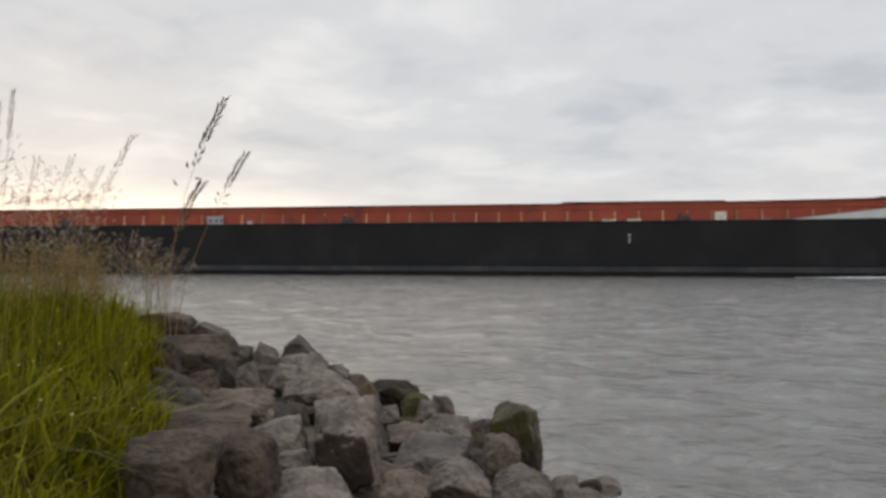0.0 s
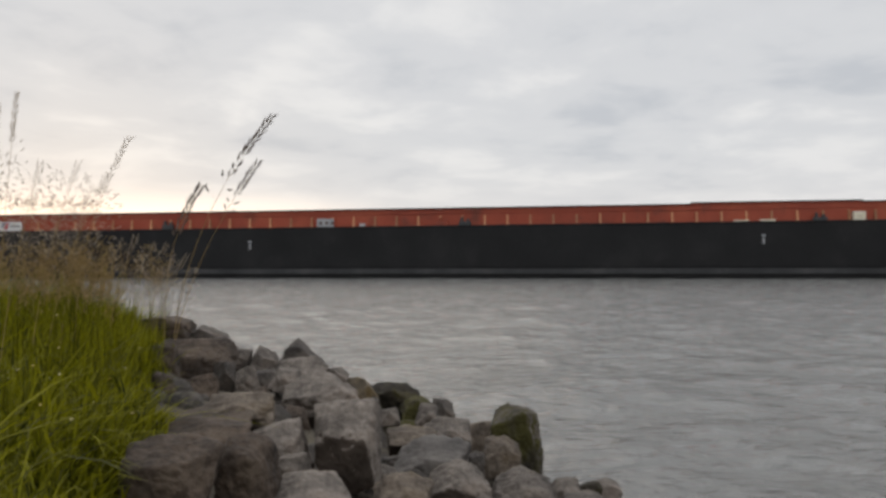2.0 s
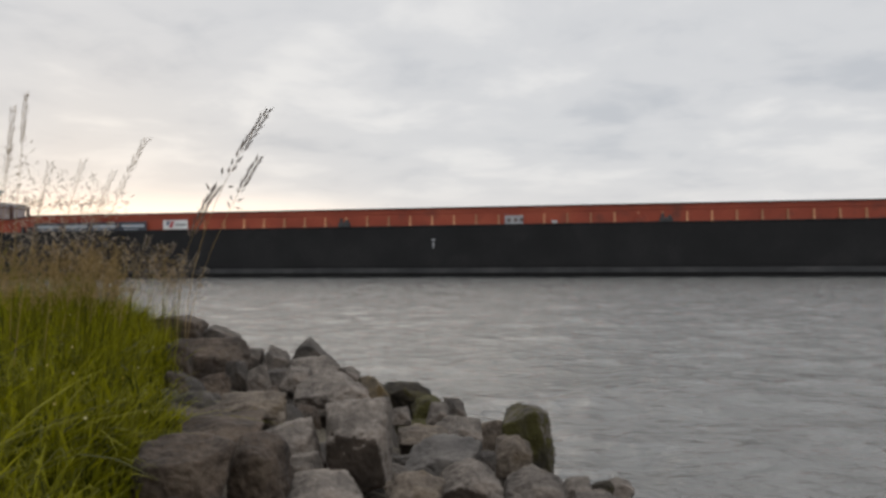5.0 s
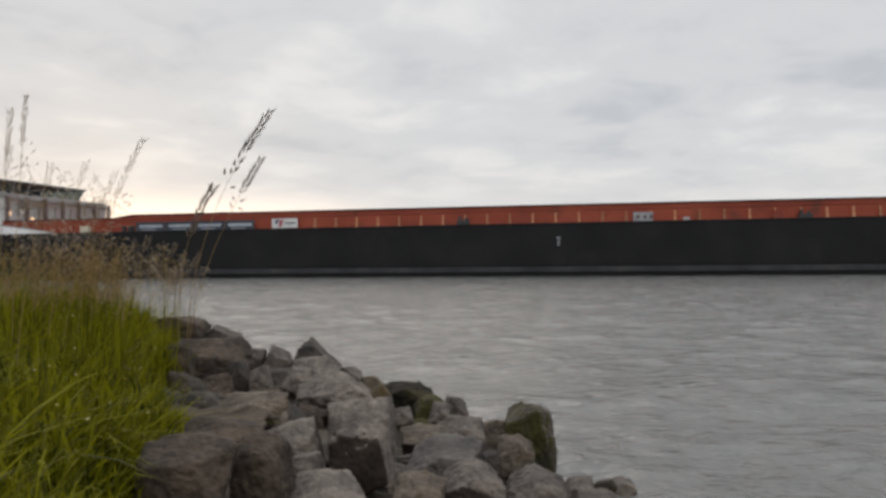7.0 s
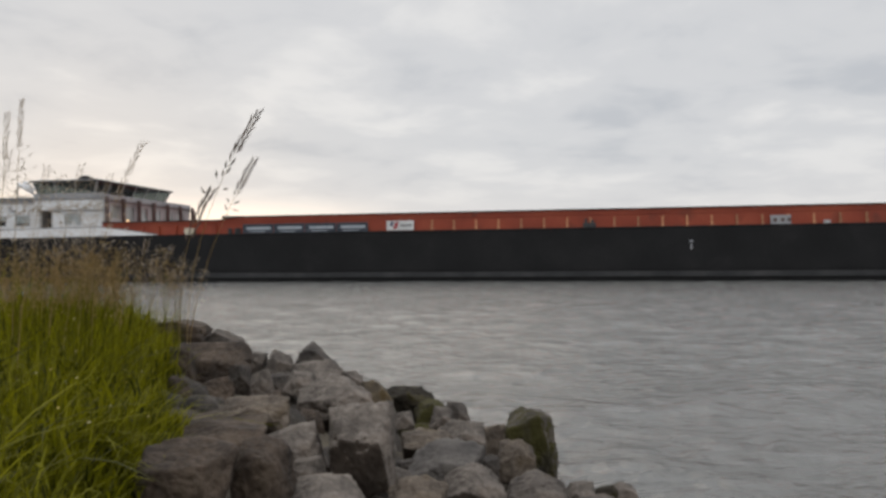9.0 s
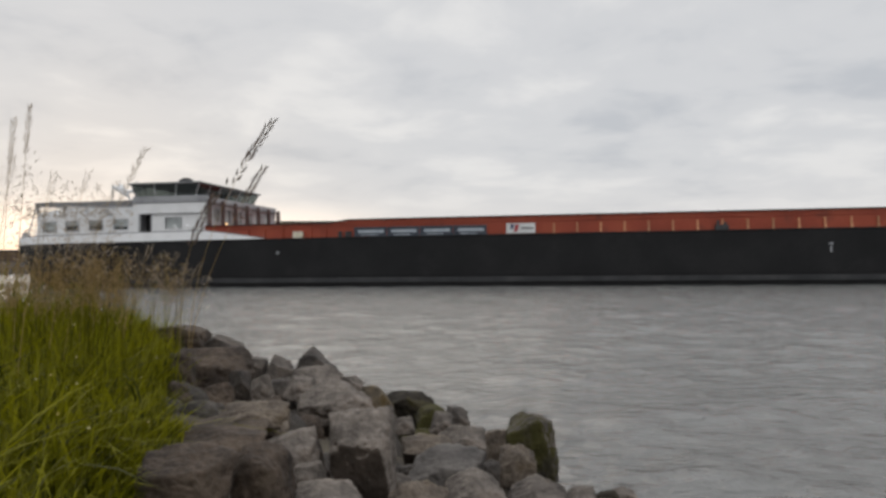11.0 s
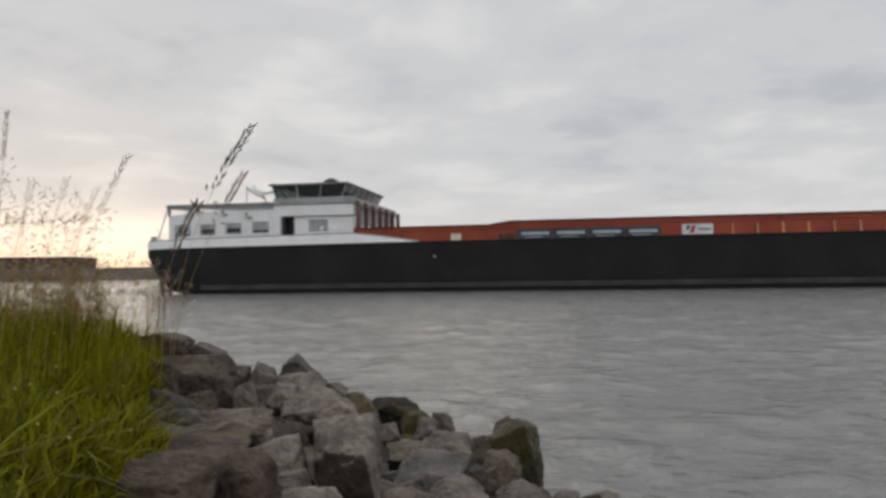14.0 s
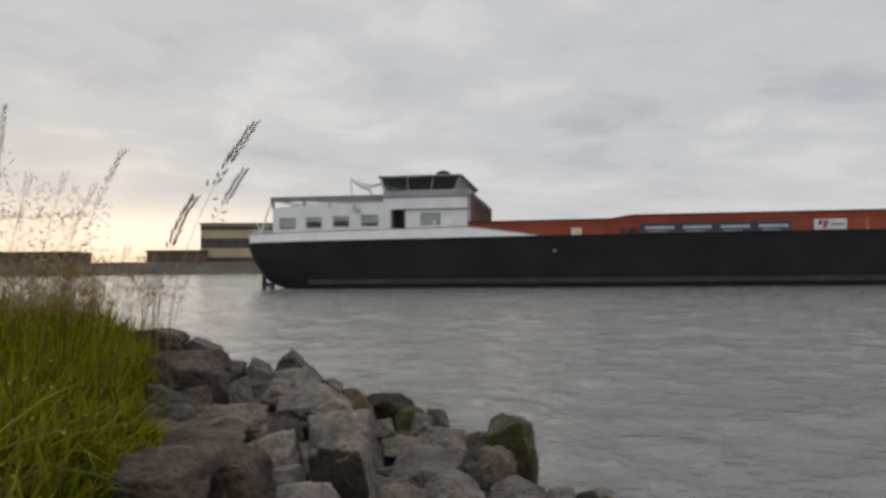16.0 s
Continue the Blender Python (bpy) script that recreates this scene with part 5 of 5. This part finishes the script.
make_flowers()
LONG = [(0.755, 0.815, 3, 0.045, 0.040), (0.82, 0.87, 5, 0.010, 0.036), (0.88, 0.99, 24, 0.005, 0.034)]
OPEN = [(0.66, 0.84, 36, 0.11, 0.024), (0.80, 0.94, 38, 0.07, 0.024), (0.92, 1.0, 12, 0.010, 0.022)]
CLOSE = [(0.70, 0.86, 14, 0.05, 0.026), (0.86, 0.99, 26, 0.004, 0.030)]
stalks = [
    make_stalk(ray_point(-0.342, -0.30, 2.5), ray_point(-0.227, 0.199, 2.5), 2.1, LONG, 1, "tall brown flowering grass stalk leaning in the wind", grain=SEED, slim=0.115, far=2.8),
    make_stalk(ray_point(-0.340, -0.28, 2.62), ray_point(-0.238, 0.138, 2.62), 1.7, [(0.82, 0.86, 4, 0.012, 0.032), (0.875, 0.99, 22, 0.005, 0.030)], 2, "shorter brown flowering grass stalk beside a taller one", grain=SEED, slim=0.115, far=2.75),
    make_stalk(ray_point(-0.575, -0.28, 2.8), ray_point(-0.552, 0.223, 2.8), 1.5, CLOSE, 3, "tall pale grass stalk with a slim seed head", slim=0.07, far=1.5),
    make_stalk(ray_point(-0.595, -0.28, 2.9), ray_point(-0.570, 0.205, 2.9), 1.5, CLOSE, 4, "tall pale grass stalk with a slim seed head", slim=0.07, far=1.5),
    make_stalk(ray_point(-0.47, -0.25, 3.0), ray_point(-0.392, 0.163, 3.0), 2.6, [(0.80, 0.87, 10, 0.008, 0.03), (0.74, 0.82, 8, 0.06, 0.024), (0.88, 0.99, 20, 0.004, 0.032)], 5, "pale grass stalk bowed by the wind", 0.8, slim=0.08, far=1.5),
    make_stalk(ray_point(-0.53, -0.25, 2.7), ray_point(-0.475, 0.130, 2.7), 1.8, OPEN, 6, "pale grass stalk with an open airy seed head", slim=0.075, far=1.5),
    make_stalk(ray_point(-0.51, -0.25, 2.9), ray_point(-0.435, 0.115, 2.9), 1.8, OPEN, 7, "pale grass stalk with an open airy seed head", slim=0.075, far=1.5),
    make_stalk(ray_point(-0.57, -0.25, 2.5), ray_point(-0.52, 0.128, 2.5), 1.6, OPEN, 8, "pale grass stalk with an open airy seed head", slim=0.075, far=1.5),
    make_stalk(ray_point(-0.61, -0.25, 2.6), ray_point(-0.575, 0.15, 2.6), 1.6, OPEN, 9, "pale grass stalk with an open airy seed head", slim=0.075, far=1.5),
    make_stalk(ray_point(-0.49, -0.25, 3.2), ray_point(-0.45, 0.085, 3.2), 1.6, OPEN, 10, "low pale grass stalk with an open seed head", slim=0.075, far=1.5),
    make_stalk(ray_point(-0.55, -0.25, 3.3), ray_point(-0.53, 0.09, 3.3), 1.4, OPEN, 11, "low pale grass stalk with an open seed head", slim=0.075, far=1.5),
    make_stalk(ray_point(-0.40, -0.22, 3.4), ray_point(-0.355, 0.02, 3.4), 1.6, OPEN, 12, "low brown grass stalk with an open seed head", slim=0.075, far=2.1),
    make_stalk(ray_point(-0.37, -0.22, 3.3), ray_point(-0.325, 0.005, 3.3), 1.6, OPEN, 13, "low brown grass stalk with an open seed head", slim=0.075, far=2.15),
    make_stalk(ray_point(-0.42, -0.22, 3.1), ray_point(-0.39, 0.03, 3.1), 1.6, OPEN, 14, "low brown grass stalk with an open seed head", slim=0.075, far=2.3),
    make_stalk(ray_point(-0.352, -0.26, 2.58), ray_point(-0.298, 0.098, 2.58), 3.0, [(0.80, 0.87, 9, 0.011, 0.036), (0.86, 0.99, 22, 0.005, 0.034)], 15, "low brown flowering grass stalk below two taller ones", grain=SEED, slim=0.115, far=2.78),
]
# a long leaf blown level among the pale stalks
leaf_v, leaf_f = [], []
foot = stalks[5].location
thin(leaf_v, leaf_f, [Vector(ray_point(a, b, 4.12)) - foot for a, b in ((-0.575, 0.066), (-0.53, 0.078), (-0.48, 0.079), (-0.44, 0.073), (-0.415, 0.074))], 0.0042, 0.0015)
rnd = random.Random(31)
for _ in range(46):   # its own small grains hang along it
    a = rnd.uniform(-0.565, -0.42)
    p = Vector(ray_point(a, 0.074 + rnd.uniform(-0.004, 0.005), 4.12)) - foot
    spike(leaf_v, leaf_f, p, p + Vector((rnd.uniform(0.015, 0.05), 0, rnd.uniform(-0.012, 0.018))), 0.003)
raw("leaf", leaf_v, leaf_f, STRAW, stalks[5])


# ---- what moves ----
SPEED = 4.885     # metres a second
HEADING = -10.37  # degrees from +x
# lean of the grass in the wind, degrees at each half second
GUSTS = ((0.0, -5.6), (0.5, -0.9), (1.0, 3.1), (1.5, -0.9), (2.0, 2.2), (2.5, 0.3), (3.0, 4.4), (3.5, 1.1), (4.0, -0.8), (4.6, 1.2), (5.2, -0.6), (5.8, 0.8), (6.5, -1.0), (7.0, 0.0),
         (7.5, -2.0), (8.0, -2.3), (8.5, -2.2), (9.0, -2.2), (9.6, -0.6), (10.2, -1.9), (10.8, 0.2), (11.5, -0.6), (12.0, 0.4), (12.5, 1.6), (13.0, -2.2), (13.5, -0.9), (14.0, -0.5), (14.5, -0.3), (15.0, -2.6), (15.5, -0.9), (16.0, 0.6))


def gust(t):
    for (a, x), (b, y) in zip(GUSTS, GUSTS[1:]):
        if a <= t <= b:
            return x + (y - x) * (t - a) / (b - a)
    return GUSTS[0][1] if t < 0 else GUSTS[-1][1]


def motions():
    h = radians(HEADING)
    for thing, z in ((ship, 0.229), (bow_wave, 0.0), (stern_wake, 0.0)):
        walk(thing, [(t, pose(SPEED * t * math.cos(h), 60.0 + SPEED * t * math.sin(h), z, 0, 0, HEADING)) for t in (0.0, 4.0, 8.0, 12.0, 16.0)])
    walk(water, [(0.0, pose(-1.5, 1.0, 0)), (8.0, pose(0.9, 0.6, 0)), (16.0, pose(3.3, 0.2, 0))])
    times = [a for a, _ in GUSTS]
    for k, st in enumerate(stalks):
        p = st.location.copy()
        gain = (1.0, 0.8)[k] if k < 2 else 0.6 + 0.08 * (k % 4)
        lag = 0.0 if k < 2 else 0.12 * (k % 5)
        gain *= SWAY[st.name]
        calm = 1.0 if k == 0 else 0.25   # the others stand in the lee of the first gust
        walk(st, [(t, pose(p.x, p.y, p.z, 0.4 * gust(t - lag - 0.3), gain * gust(t - lag) * (calm if t < 0.4 else 1.0), 0)) for t in times])
    for k, ob in enumerate(hazes + meadows):
        p = ob.location.copy()
        gain = 0.35 if k < 4 else 0.16
        walk(ob, [(t, pose(p.x, p.y, p.z, 0, gain * gust(t - 0.15 * k), 0)) for t in times])


motions()
